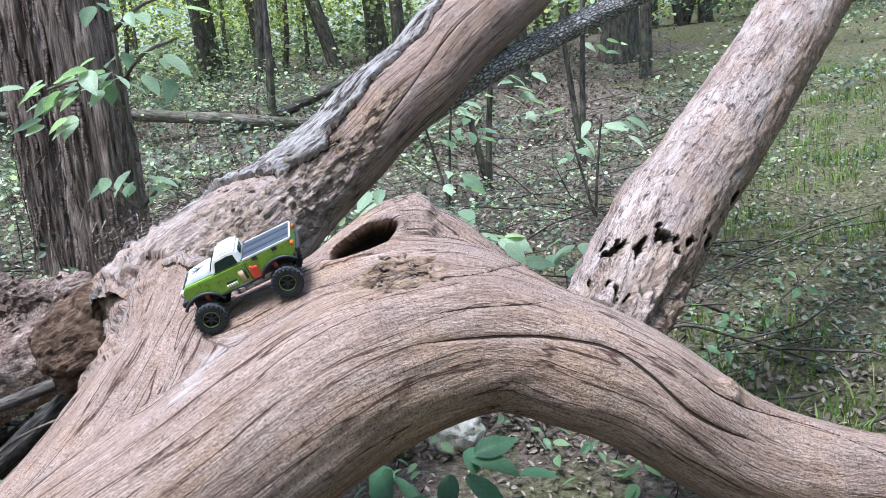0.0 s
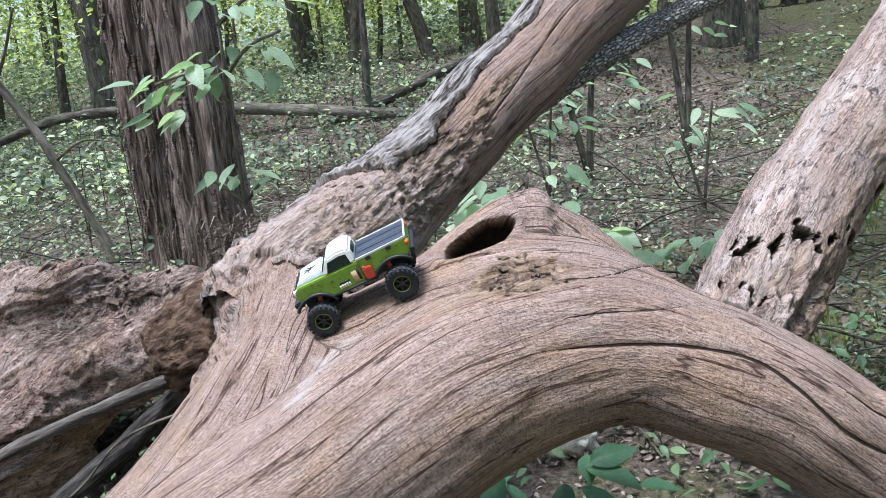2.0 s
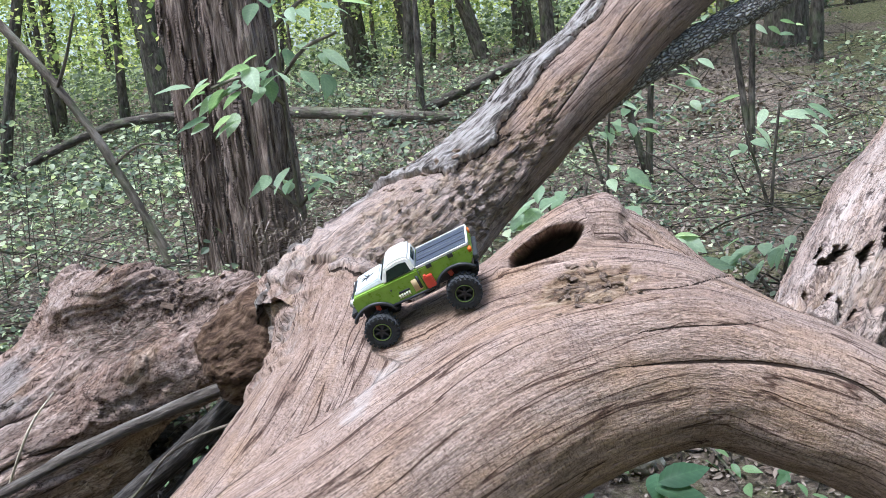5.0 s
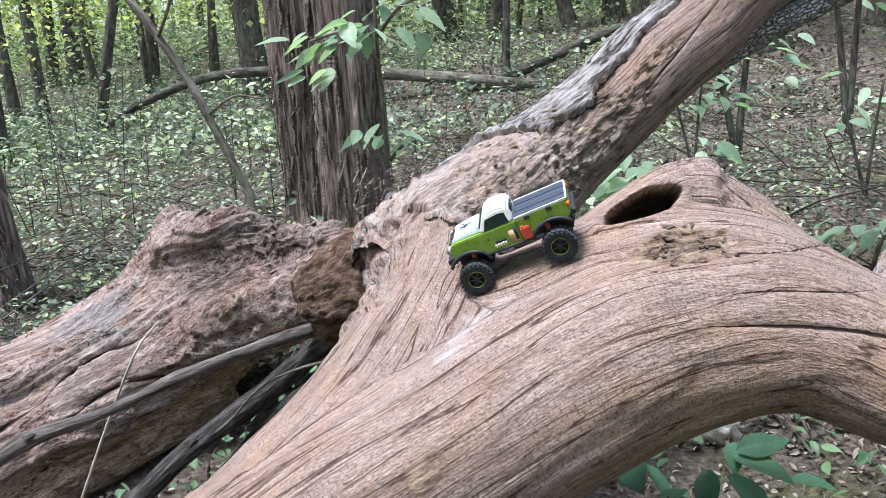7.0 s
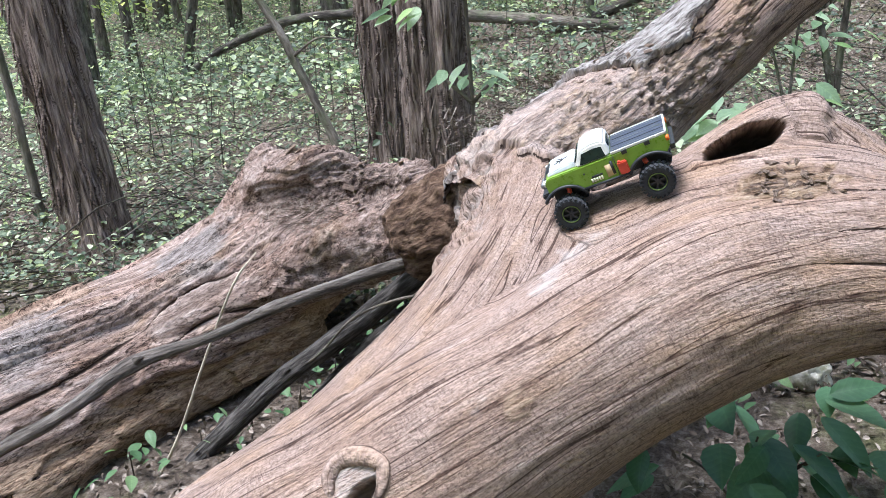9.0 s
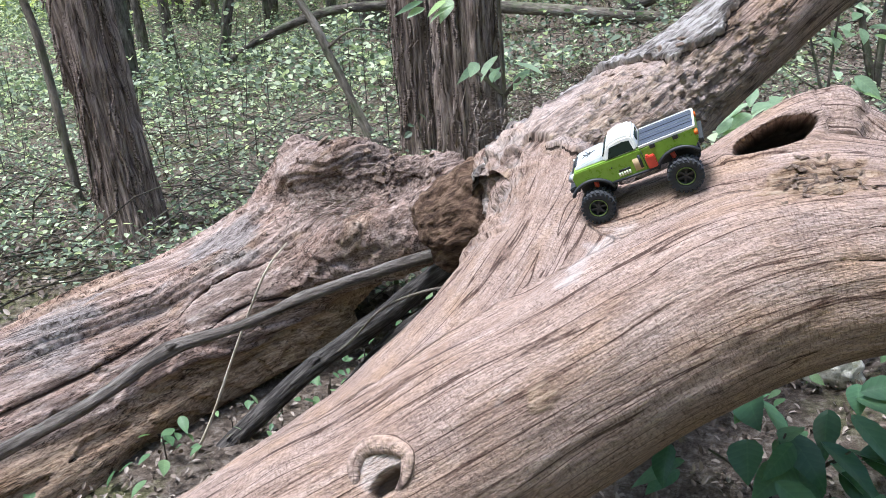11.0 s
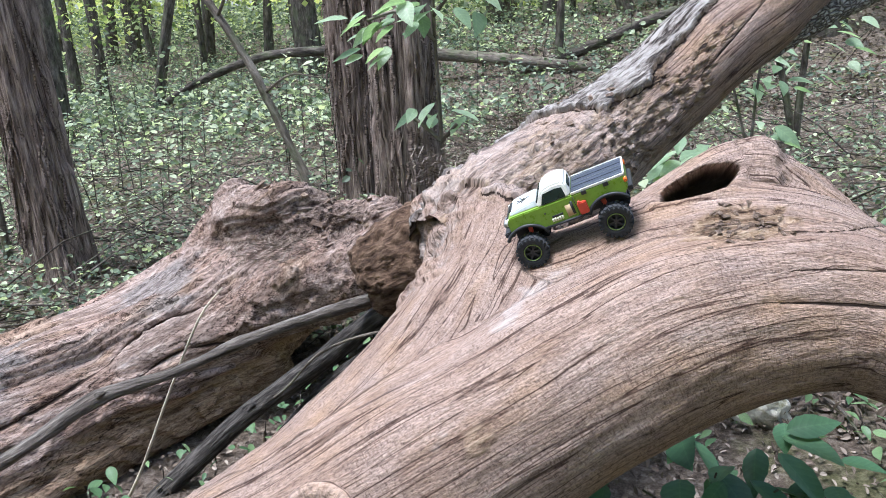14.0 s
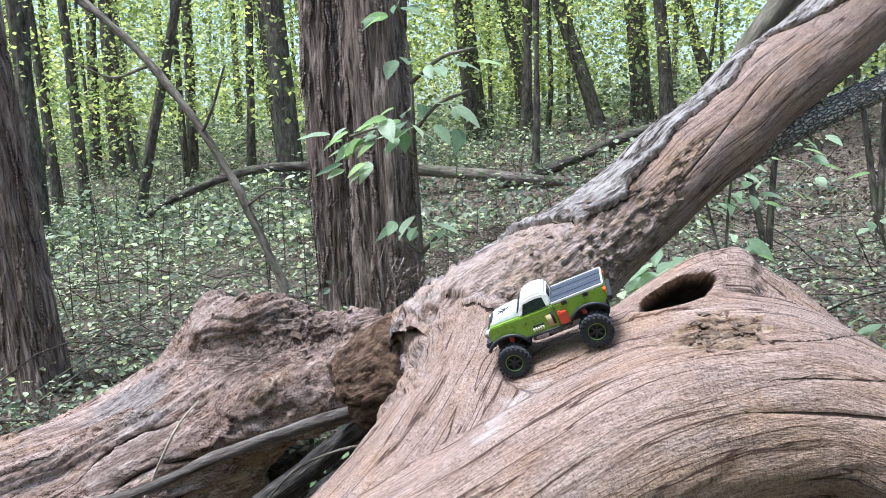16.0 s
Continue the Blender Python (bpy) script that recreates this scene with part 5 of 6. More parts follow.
def grass():
    r = np.random.default_rng(231)
    tufts = 900
    tx, ty = r.uniform(0.35, 4.5, tufts), r.uniform(1.5, 8.0, tufts)
    keep = (vnoise(np.stack([tx * 1.3, ty * 1.3, 0 * tx], 1), 9) > 0.12) & (tx > 0.30 * ty)
    tx, ty = tx[keep], ty[keep]
    n = 26
    bx, by = np.repeat(tx, n) + r.normal(0, 0.05, len(tx) * n), np.repeat(ty, n) + r.normal(0, 0.05, len(tx) * n)
    m = len(bx)
    base = np.stack([bx, by, ground_z(bx, by)], 1)
    a, h, w = r.uniform(0, 2 * math.pi, m), r.uniform(0.02, 0.09, m), r.uniform(0.0015, 0.003, m)
    lean = np.stack([np.cos(a), np.sin(a), 0 * a], 1) * (h * r.uniform(0.2, 0.9, m))[:, None]
    side = np.stack([-np.sin(a), np.cos(a), 0 * a], 1) * w[:, None]
    rise = np.stack([0 * a, 0 * a, h], 1)
    v = np.stack([base - side, base + side, base + 0.35 * lean + 0.65 * rise + side, base + 0.35 * lean + 0.65 * rise - side, base + lean + rise], 1).reshape(-1, 3)
    o = np.arange(m)[:, None] * 5
    f = np.vstack([o + np.array([0, 1, 2]), o + np.array([0, 2, 3]), o + np.array([3, 2, 4])])
    tagged(new("grass", mesh_of("grass", v, f, GRASS, False)), "short yellow-green grass tufts in the mossy clearing", "grass", kind="stuff")


grass()


def leaf_blade(length, width, seed, curl=0.12):
    """One broad pointed leaf with a midrib fold and uneven edge, its stalk end at the origin, pointing along x."""
    r = random.Random(seed)
    rows, vs, fs = 12, [], []
    sway = r.uniform(-0.06, 0.06)
    for i in range(rows + 1):
        t = i / rows
        w = width * 0.5 * math.sin(math.pi * t ** 0.80) ** 0.9 * (1 - 0.2 * t) + (0.004 if i == 0 else 0.0)
        sag = -curl * length * t * t * (1 + 0.6 * (seed % 3))
        for k in (-1, -0.5, 0, 0.5, 1):
            tooth = 1 + 0.05 * (i % 2) * (abs(k) == 1)
            vs.append((length * (t - 0.10 * abs(k) * (1 - t)), k * w * tooth + length * sway * math.sin(3 * t), sag + 0.22 * w * abs(k) + length * 0.010 * r.uniform(-1, 1)))
    for i in range(rows):
        for j in range(4):
            o = i * 5 + j
            fs.append((o, o + 5, o + 6, o + 1))
    return vs, fs


LEAVES = {}


def leaf_at(parent, place, yaw, dip, roll, length, material, key=0):
    k = (material.name, key % 4)
    if k not in LEAVES:
        v, f = leaf_blade(1.0, (0.56, 0.64, 0.50, 0.60)[key % 4], key)
        LEAVES[k] = mesh_of("leaf", v, f, material)
    ob = attach(new("leaf", LEAVES[k]), parent)
    ob.matrix_basis = pose(*place, roll, dip, yaw) @ Matrix.Diagonal((length, length, length, 1))
    return ob


def plant(name, base, stems, leaves, length, material, label, category="plant", stem_material=None, thick=0.004):
    """A leafy plant: stems as curves from the base, and single leaves at the places given relative to it."""
    thing = tagged(new(name), label, category)
    thing.location = base
    for pts in stems:
        n = len(pts)
        attach(new("stem", limb_mesh("stem", [(*p, thick * (1 - 0.5 * i / n)) for i, p in enumerate(pts)], stem_material or BARK, 0.03, 8)), thing)
    dips = {"seedling": (-8, 30), "sapling": (-5, 42), "plant": (-12, 28)}.get(category, (-5, 35))
    for k, (x, y, z) in enumerate(leaves):
        yaw = math.degrees(math.atan2(-0.12, x)) + rng.uniform(-55, 55)
        leaf_at(thing, (x, y, z), yaw + (rng.uniform(-90, 90) if category == "seedling" else 0), rng.uniform(*dips), rng.uniform(-35, 35), length * rng.uniform(0.7, 1.2), material, k)
    return thing


# the young tree in front of the cedar
def sprig(cx, cy, cz, count, wide, tall):
    return [(cx + rng.uniform(-wide, wide), cy + rng.uniform(-0.12, 0.12), cz + rng.uniform(-tall, tall)) for _ in range(count)]


plant("young_sapling", (-1.03, 2.9, float(ground_z(-1.03, 2.9))),
      [[(0, 0, 0), (0.0, 0, 0.5), (0.0, 0, 0.85), (0, 0, 1.2), (-0.05, 0, 1.45), (-0.12, 0, 1.8)], [(0, 0, 0.85), (-0.10, -0.04, 0.95), (-0.22, -0.06, 0.93)], [(0, 0, 0.93), (0.10, -0.02, 1.02), (0.22, -0.03, 1.06)], [(0, 0, 0.5), (-0.08, -0.02, 0.58), (-0.12, -0.03, 0.60)], [(0, 0, 0.5), (0.06, 0, 0.56)], [(0, 0, 1.1), (0.12, 0, 1.18), (0.24, 0, 1.2)]],
      sprig(-0.15, -0.05, 0.93, 20, 0.13, 0.06) + sprig(-0.18, -0.05, 0.81, 5, 0.05, 0.04) + sprig(0.06, -0.02, 0.98, 16, 0.13, 0.06) + sprig(-0.06, -0.03, 0.62, 5, 0.06, 0.05) + sprig(0.05, -0.01, 0.60, 3, 0.04, 0.04) + sprig(0.0, 0, 1.16, 3, 0.06, 0.03) + sprig(0.17, 0, 1.14, 5, 0.09, 0.02) + sprig(-0.07, 0, 1.38, 8, 0.09, 0.06),
      0.092, BROAD, "slender young sapling with broad bright green leaves", "sapling", GREYBARK, 0.008)
for bx, by, top, n, w, seed in ((0.30, 4.87, 0.62, 16, 0.28, 1), (0.06, 4.5, 0.55, 9, 0.18, 2), (-0.10, 3.3, 0.38, 14, 0.22, 3), (0.12, 3.0, 0.25, 9, 0.16, 4), (0.75, 4.0, 0.5, 7, 0.2, 5), (0.95, 5.4, 1.1, 10, 0.3, 6), (0.55, 3.0, 0.2, 9, 0.2, 7)):
    z = float(ground_z(bx, by))
    plant("shrub", (bx, by, z), [[(0, 0, 0), (0.02, 0, top * 0.5), (0.05, 0, top)], [(0, 0, 0), (-0.06, 0, top * 0.5), (-0.1, 0, top * 0.8)]], sprig(0.02, 0, top * 0.85, n * 2, w, top * 0.25), 0.10, BROAD, "low woodland shrub with broad pale green leaves", "shrub", BARK, 0.022 if by > 4.6 else 0.008)

# plants under the arch and between the logs
dark_spots = [(rng.uniform(-0.22, 0.30), rng.uniform(-0.20, 0.16), rng.uniform(0.08, 0.21)) for _ in range(46)]
plant("broad_leaf_plant", (-0.12, 1.52, float(ground_z(-0.12, 1.52))), [[(0, 0, 0), (0.0, -0.02, 0.1), (0.02, -0.06, 0.2)], [(0, 0, 0), (-0.06, -0.06, 0.12), (-0.10, -0.14, 0.2)], [(0, 0, 0), (0.06, -0.02, 0.1), (0.12, -0.08, 0.19)], [(0, 0, 0), (0.1, 0.03, 0.1), (0.24, 0.02, 0.15)]],
      dark_spots, 0.10, DARKLEAF, "dark green broad-leaved plant in the log's shade", "plant", BARK, 0.003)
for (bx, by), n, h, w, ln in (((-0.166, 1.95), 7, 0.07, 0.08, 0.06), ((-0.10, 2.06), 6, 0.06, 0.07, 0.055), ((0.212, 2.02), 9, 0.07, 0.12, 0.06), ((0.38, 1.92), 10, 0.07, 0.13, 0.065), ((0.47, 1.72), 8, 0.06, 0.10, 0.07), ((0.62, 1.85), 6, 0.05, 0.1, 0.06), ((0.75, 2.35), 6, 0.08, 0.1, 0.07), ((0.95, 2.6), 8, 0.08, 0.14, 0.06), ((0.6, 2.6), 6, 0.08, 0.1, 0.07), ((1.25, 2.9), 6, 0.07, 0.12, 0.06)):
    z = float(ground_z(bx, by))
    plant("seedling", (bx, by, z), [[(0, 0, 0), (0.01, 0, h * 0.5), (0, 0, h)]], sprig(0, 0, h * 0.7, n * 2, w, h * 0.35), ln * 0.66, SEEDLING, "small green seedling on the forest floor", "seedling", BARK, 0.002)
for (bx, by), n, h, w, ln in (((-1.38, 1.36), 6, 0.08, 0.07, 0.07), ((-1.60, 1.20), 6, 0.09, 0.08, 0.07), ((-1.24, 1.62), 6, 0.07, 0.06, 0.05), ((-1.10, 1.80), 8, 0.12, 0.07, 0.045), ((-1.02, 1.86), 7, 0.18, 0.05, 0.045), ((-1.16, 1.72), 5, 0.08, 0.06, 0.05), ((-1.30, 1.5), 5, 0.06, 0.06, 0.05)):
    z = float(ground_z(bx, by))
    plant("seedling", (bx, by, z), [[(0, 0, 0), (0.01, -0.01, h * 0.5), (0.02, -0.02, h)]], sprig(0.01, -0.02, h * 0.8, n * 2, w, h * 0.45), ln * 0.55, SEEDLING, "small green seedling between the two logs", "seedling", BARK, 0.002)

# leaning thin trees beside the log
standing_pts = [(-2.16, 4.1, 0.20, 0.026), (-2.211, 4.1, 0.345, 0.023), (-2.36, 4.1, 0.70, 0.022), (-2.49, 4.1, 0.98, 0.021), (-2.784, 4.1, 1.429, 0.021), (-3.202, 4.1, 1.87, 0.020), (-3.9, 4.1, 2.35, 0.017)]
lean = tagged(new("leaning_tree"), "thin grey-green leaning tree arching through the wood", "tree")
attach(new("bole", limb_mesh("bole", standing_pts, GREYBARK, 0.03, 14, knobbly(0.006, 24, 4, 0.4))), lean)
for pts in ([(-2.62, 4.1, 1.15, 0.010), (-2.5, 4.05, 1.3, 0.008), (-2.38, 4.0, 1.5, 0.005)], [(-2.9, 4.1, 1.55, 0.010), (-3.1, 4.05, 1.5, 0.007), (-3.3, 4.0, 1.6, 0.004)], [(-2.40, 4.1, 0.75, 0.008), (-2.2, 4.05, 0.85, 0.006), (-2.0, 4.0, 0.83, 0.003)]):
    attach(new("bough", limb_mesh("bough", pts, GREYBARK, 0.03, 8)), lean)
pole = tagged(new("thin_tree"), "thin pale leaning sapling trunk beside a cedar", "tree")
attach(new("bole", limb_mesh("bole", [(-3.08, 2.95, -0.02, 0.024), (-3.116, 2.95, 0.05, 0.021), (-3.151, 2.95, 0.804, 0.019), (-3.199, 2.95, 1.118, 0.018), (-3.4, 2.95, 1.9, 0.016)], GREYBARK, 0.05, 12, knobbly(0.003, 24, 4, 0.4))), pole)


# ---- rock and chips ----
def lumpy(name, centre, size, seed, material, cuts=4, rough=0.25):
    bm = bmesh.new()
    bmesh.ops.create_icosphere(bm, subdivisions=cuts, radius=1.0)
    for v in bm.verts:
        k = 1 + rough * noise.fractal(v.co * 1.3 + Vector((seed, 0, 0)), 1.0, 2.0, 4) + 0.18 * (abs(noise.noise(v.co * 2.1 + Vector((0, seed, 0)))) > 0.22)
        v.co = Vector((v.co.x * size[0], v.co.y * size[1], v.co.z * size[2])) * k
    ob = new(name, bpy.data.meshes.new(name))
    for f in bm.faces:
        f.smooth = True
    bm.to_mesh(ob.data)
    bm.free()
    ob.data.materials.append(material)
    ob.location = centre
    return ob


def rock_material():
    m, n, l, b = node_material("pale_rock", 0.85, 0.2)
    tc = n.new("ShaderNodeTexCoord")
    c = ramp(n, l, scaled_noise(n, l, tc.outputs["Object"], (14, 14, 14), 1.0, 6, 0.7), [(0.34, (0.16, 0.145, 0.115)), (0.48, (0.42, 0.39, 0.33)), (0.62, (0.62, 0.59, 0.52))])
    spot = ramp(n, l, scaled_noise(n, l, tc.outputs["Object"], (22, 22, 22), 1.0, 4, 0.7), [(0.55, (0, 0, 0)), (0.68, (1, 1, 1))])
    c = mixed(n, l, c, (0.22, 0.21, 0.08), math_node(n, l, "MULTIPLY", spot, 0.7))
    l.new(c, b.inputs["Base Color"])
    bumped(n, l, b, scaled_noise(n, l, tc.outputs["Object"], (60, 60, 60), 1.0, 5, 0.7), 0.7, 0.01)
    return m


ROCK = rock_material()
tagged(lumpy("rock", (-0.015, 2.06, 0.10), (0.072, 0.05, 0.066), 3, ROCK), "pale lichen-spotted rock on the ground behind the arch", "rock")
tagged(lumpy("rock", (0.86, 1.70, 0.03), (0.05, 0.04, 0.02), 5, ROCK), "small pale rock lying in the grass", "rock")


def chip_mesh(seed):
    r = random.Random(seed)
    vs = [(r.uniform(-0.4, 0.4) + sx * 0.8, sy * r.uniform(0.3, 0.55), sz * r.uniform(0.12, 0.25)) for sx in (-1, 1) for sy in (-1, 1) for sz in (-1, 1)]
    me = mesh_of("wood_chip", vs, [(0, 1, 3, 2), (4, 6, 7, 5), (0, 4, 5, 1), (2, 3, 7, 6), (0, 2, 6, 4), (1, 5, 7, 3)], WOOD, False)
    return with_grain(me, np.array(vs) * 0.05 + seed, np.tile((0.0, 0.25 + 0.5 * r.random(), 0.0, 0.1), (8, 1)))


CHIPS = [chip_mesh(k) for k in range(6)]


def needle_mound(centre, size, count, seed):
    """A heap of dry needles and twigs caught behind the fork."""
    r = np.random.default_rng(seed)
    p = np.array(centre) + r.normal(0, 1, (count, 3)) * np.array(size)
    a, dip, ln = r.uniform(0, 2 * math.pi, count), r.normal(0, 0.35, count), r.uniform(0.02, 0.07, count)
    d = np.stack([np.cos(a) * np.cos(dip), np.sin(a) * np.cos(dip), np.sin(dip)], 1) * ln[:, None]
    w = np.cross(d, (0.2, 0.3, 1.0))
    w = w / np.linalg.norm(w, axis=1)[:, None] * 0.0012
    v = np.stack([p - w, p + w, p + d, p + np.cross(d, w) / np.linalg.norm(d, axis=1)[:, None]], 1).reshape(-1, 3)
    o = np.arange(count)[:, None] * 4
    f = np.vstack([o + np.array([0, 1, 2]), o + np.array([1, 3, 2]), o + np.array([3, 0, 2])])
    tagged(new("needle_litter", mesh_of("needle_litter", v, f, LITTER, False)), "heap of dry brown needles and twigs on the log", "needle litter", kind="stuff")


needle_mound((-0.56, 1.76, 0.745), (0.07, 0.04, 0.022), 1300, 301)
needle_mound((-0.45, 1.84, 0.80), (0.06, 0.04, 0.02), 800, 302)
needle_mound((-1.22, 1.98, 0.50), (0.07, 0.07, 0.015), 500, 303)


def twig_litter(count, seed):
    """Dead twigs lying and leaning all over the forest floor."""
    r = np.random.default_rng(seed)
    y = 2.3 + 8.5 * r.uniform(0, 1, count) ** 1.2
    x = y * r.uniform(-1.6, 0.4, count)
    p = np.stack([x, y, ground_z(x, y) + r.uniform(0.0, 0.05, count)], 1)
    a, dip, ln = r.uniform(0, 2 * math.pi, count), np.abs(r.normal(0, 0.22, count)), r.uniform(0.15, 0.9, count) ** 1.3
    d = np.stack([np.cos(a) * np.cos(dip), np.sin(a) * np.cos(dip), np.sin(dip)], 1) * ln[:, None]
    bend = r.normal(0, 0.06, (count, 3)) * ln[:, None]
    rad = r.uniform(0.0015, 0.006, count)[:, None]
    w = np.cross(d, (0.1, 0.2, 1.0))
    w = w / np.linalg.norm(w, axis=1)[:, None]
    u = np.cross(w, d)
    u = u / np.linalg.norm(u, axis=1)[:, None]
    rows = []
    for t, k in ((0, 1.0), (0.5, 0.8), (1.0, 0.35)):
        c = p + d * t + bend * 4 * t * (1 - t)
        for q in (0, 2.094, 4.189):
            rows.append(c + rad * k * (math.cos(q) * w + math.sin(q) * u))
    v = np.stack(rows, 1).reshape(-1, 3)
    o = np.arange(count)[:, None] * 9
    f = np.vstack([o + np.array([i + s0, i + (s0 + 1) % 3, i + 3 + (s0 + 1) % 3, i + 3 + s0]) for i in (0, 3) for s0 in range(3)])
    me = with_grain(mesh_of("twig_litter", v, f, BARK), v)
    tagged(new("twig_litter", me), "dead brown twigs strewn over the forest floor", "twigs", kind="stuff")


twig_litter(2600, 311)


def seedling_stems(count, seed):
    """Upright whippy seedlings with a few leaves each."""
    r = np.random.default_rng(seed)
    y = 3.2 + 7 * r.uniform(0, 1, count)
    x = y * r.uniform(-1.7, -0.1, count)
    z = ground_z(x, y)
    h = r.uniform(0.25, 0.8, count)
    lean = r.normal(0, 0.12, (count, 2)) * h[:, None]
    rows = []
    for t, k in ((0, 1.0), (1.0, 0.4)):
        c = np.stack([x + lean[:, 0] * t, y + lean[:, 1] * t, z + h * t], 1)
        for q in (0, 2.094, 4.189):
            rows.append(c + 0.004 * k * np.array((math.cos(q), math.sin(q), 0)))
    v = np.stack(rows, 1).reshape(-1, 3)
    o = np.arange(count)[:, None] * 6
    f = np.vstack([o + np.array([s0, (s0 + 1) % 3, 3 + (s0 + 1) % 3, 3 + s0]) for s0 in range(3)])
    tagged(new("seedling_stems", with_grain(mesh_of("seedling_stems", v, f, BARK), v)), "thin upright stems of woodland seedlings", "undergrowth", kind="stuff")
    n = 9
    t = r.uniform(0.45, 1.0, (count, n))
    pos = np.stack([x[:, None] + lean[:, :1] * t + r.normal(0, 0.05, (count, n)), y[:, None] + lean[:, 1:] * t + r.normal(0, 0.05, (count, n)), z[:, None] + h[:, None] * t], 2).reshape(-1, 3)
    tagged(new("seedling_leaves", leaf_mesh("seedling_leaves", pos, 0.046, seed, UNDER, tilt=0.35, slim=0.42, fine=True)), "pale green leaves on woodland seedlings", "undergrowth", kind="stuff")


seedling_stems(260, 321)


# ---- the toy truck ----
def plain(name, colour, rough=0.4, metal=0.0, spec=0.5, grain=0.0):
    m, n, l, b = node_material(name, rough, spec)
    b.inputs["Metallic"].default_value = metal
    tc = n.new("ShaderNodeTexCoord")
    f = scaled_noise(n, l, tc.outputs["Object"], (90, 90, 90), 1.0, 4, 0.7)
    c = ramp(n, l, f, [(0.3, tuple(0.8 * k for k in colour)), (0.7, tuple(min(1, 1.1 * k) for k in colour))])
    l.new(c, b.inputs["Base Color"])
    r = ramp(n, l, f, [(0.3, (rough * 0.8,) * 3), (0.7, (min(1, rough * 1.3),) * 3)])
    l.new(r, b.inputs["Roughness"])
    if grain:
        bumped(n, l, b, f, 0.5, grain)
    return m


LIME = plain("lime_paint", (0.175, 0.285, 0.028), 0.3)
RING = plain("pale_lime_plastic", (0.16, 0.22, 0.05), 0.4)
WHITE = plain("white_paint", (0.62, 0.60, 0.55), 0.35)
SILVER = plain("silver_white_paint", (0.48, 0.5, 0.5), 0.3)
BLACK = plain("black_plastic", (0.018, 0.019, 0.022), 0.5)
RUBBER = plain("tyre_rubber", (0.022, 0.023, 0.026), 0.8, grain=0.001)
GLASSY = plain("smoked_window", (0.012, 0.02, 0.016), 0.12)
PANEL = plain("blue_black_panel", (0.045, 0.052, 0.075), 0.35)
RED = plain("red_plastic", (0.55, 0.06, 0.03), 0.4)
ORANGE = plain("amber_lens", (0.75, 0.16, 0.02), 0.2)
TAN = plain("tan_print", (0.5, 0.36, 0.2), 0.45)
CREAM = plain("cream_print", (0.75, 0.72, 0.55), 0.45)
METAL = plain("dull_metal", (0.35, 0.35, 0.36), 0.4, 0.9)


def profile(points, y0, y1, bevel=0.0015, taper=0.0):
    """A side outline in x and z, drawn out from y0 to y1 with rounded edges; taper narrows its top."""
    bm = bmesh.new()
    points = [(x, z * LOWER) for x, z in points]
    top, low = max(p[1] for p in points), min(p[1] for p in points)
    rings = []
    for y in (y0, y1):
        k = lambda z: y * (1 - taper * (z - low) / max(top - low, 1e-6))
        rings.append([bm.verts.new((x, k(z), z)) for x, z in points])
    bm.faces.new(rings[0])
    bm.faces.new(list(reversed(rings[1])))
    n = len(points)
    for i in range(n):
        bm.faces.new((rings[0][(i + 1) % n], rings[0][i], rings[1][i], rings[1][(i + 1) % n]))
    bmesh.ops.recalc_face_normals(bm, faces=bm.faces)
    if bevel:
        bmesh.ops.bevel(bm, geom=list(bm.edges), offset=bevel, segments=2, affect="EDGES", clamp_overlap=True)
    return bm


def box(x0, x1, y0, y1, z0, z1, bevel=0.0008):
    return profile([(x0, z0), (x1, z0), (x1, z1), (x0, z1)], y0, y1, bevel)


def rod(a, b, r, segs=10):
    bm = bmesh.new()
    a, b = Vector(a), Vector(b)
    m = Matrix.Translation((a + b) / 2) @ (b - a).to_track_quat("Z", "Y").to_matrix().to_4x4()
    bmesh.ops.create_cone(bm, cap_ends=True, segments=segs, radius1=r, radius2=r, depth=(b - a).length, matrix=m)
    return bm


def swept(pts, r, segs=8):
    v, q, g, ends = tube([(*p, r) for p in pts], 0.004, segs)
    bm = bmesh.new()
    vs = [bm.verts.new(p) for p in v]
    for f in [*q.tolist(), *np.vstack(ends).tolist()]:
        bm.faces.new([vs[k] for k in f])
    return bm


def lathe(rows, segs=36):
    """A round form about the y axis from (radius, y) rows."""
    bm = bmesh.new()
    rings = [[bm.verts.new((r * math.cos(k / segs * 2 * math.pi), y, r * math.sin(k / segs * 2 * math.pi))) for k in range(segs)] for r, y in rows]
    for a, b in zip(rings, rings[1:]):
        for k in range(segs):
            bm.faces.new((a[k], a[(k + 1) % segs], b[(k + 1) % segs], b[k]))
    bmesh.ops.recalc_face_normals(bm, faces=bm.faces)
    return bm


def merge(*bms):
    out = bmesh.new()
    for b in bms:
        me = bpy.data.meshes.new("piece")
        b.to_mesh(me)
        b.free()
        out.from_mesh(me)
        bpy.data.meshes.remove(me)
    return out


LOWER = 0.87
BASE, DROP = 0.0665, 0.0095


def arch(cx, r, a0, a1, n=10):
    return [(cx + r * math.cos(radians(a0 + (a1 - a0) * k / n)), r * math.sin(radians(a0 + (a1 - a0) * k / n))) for k in range(n + 1)]


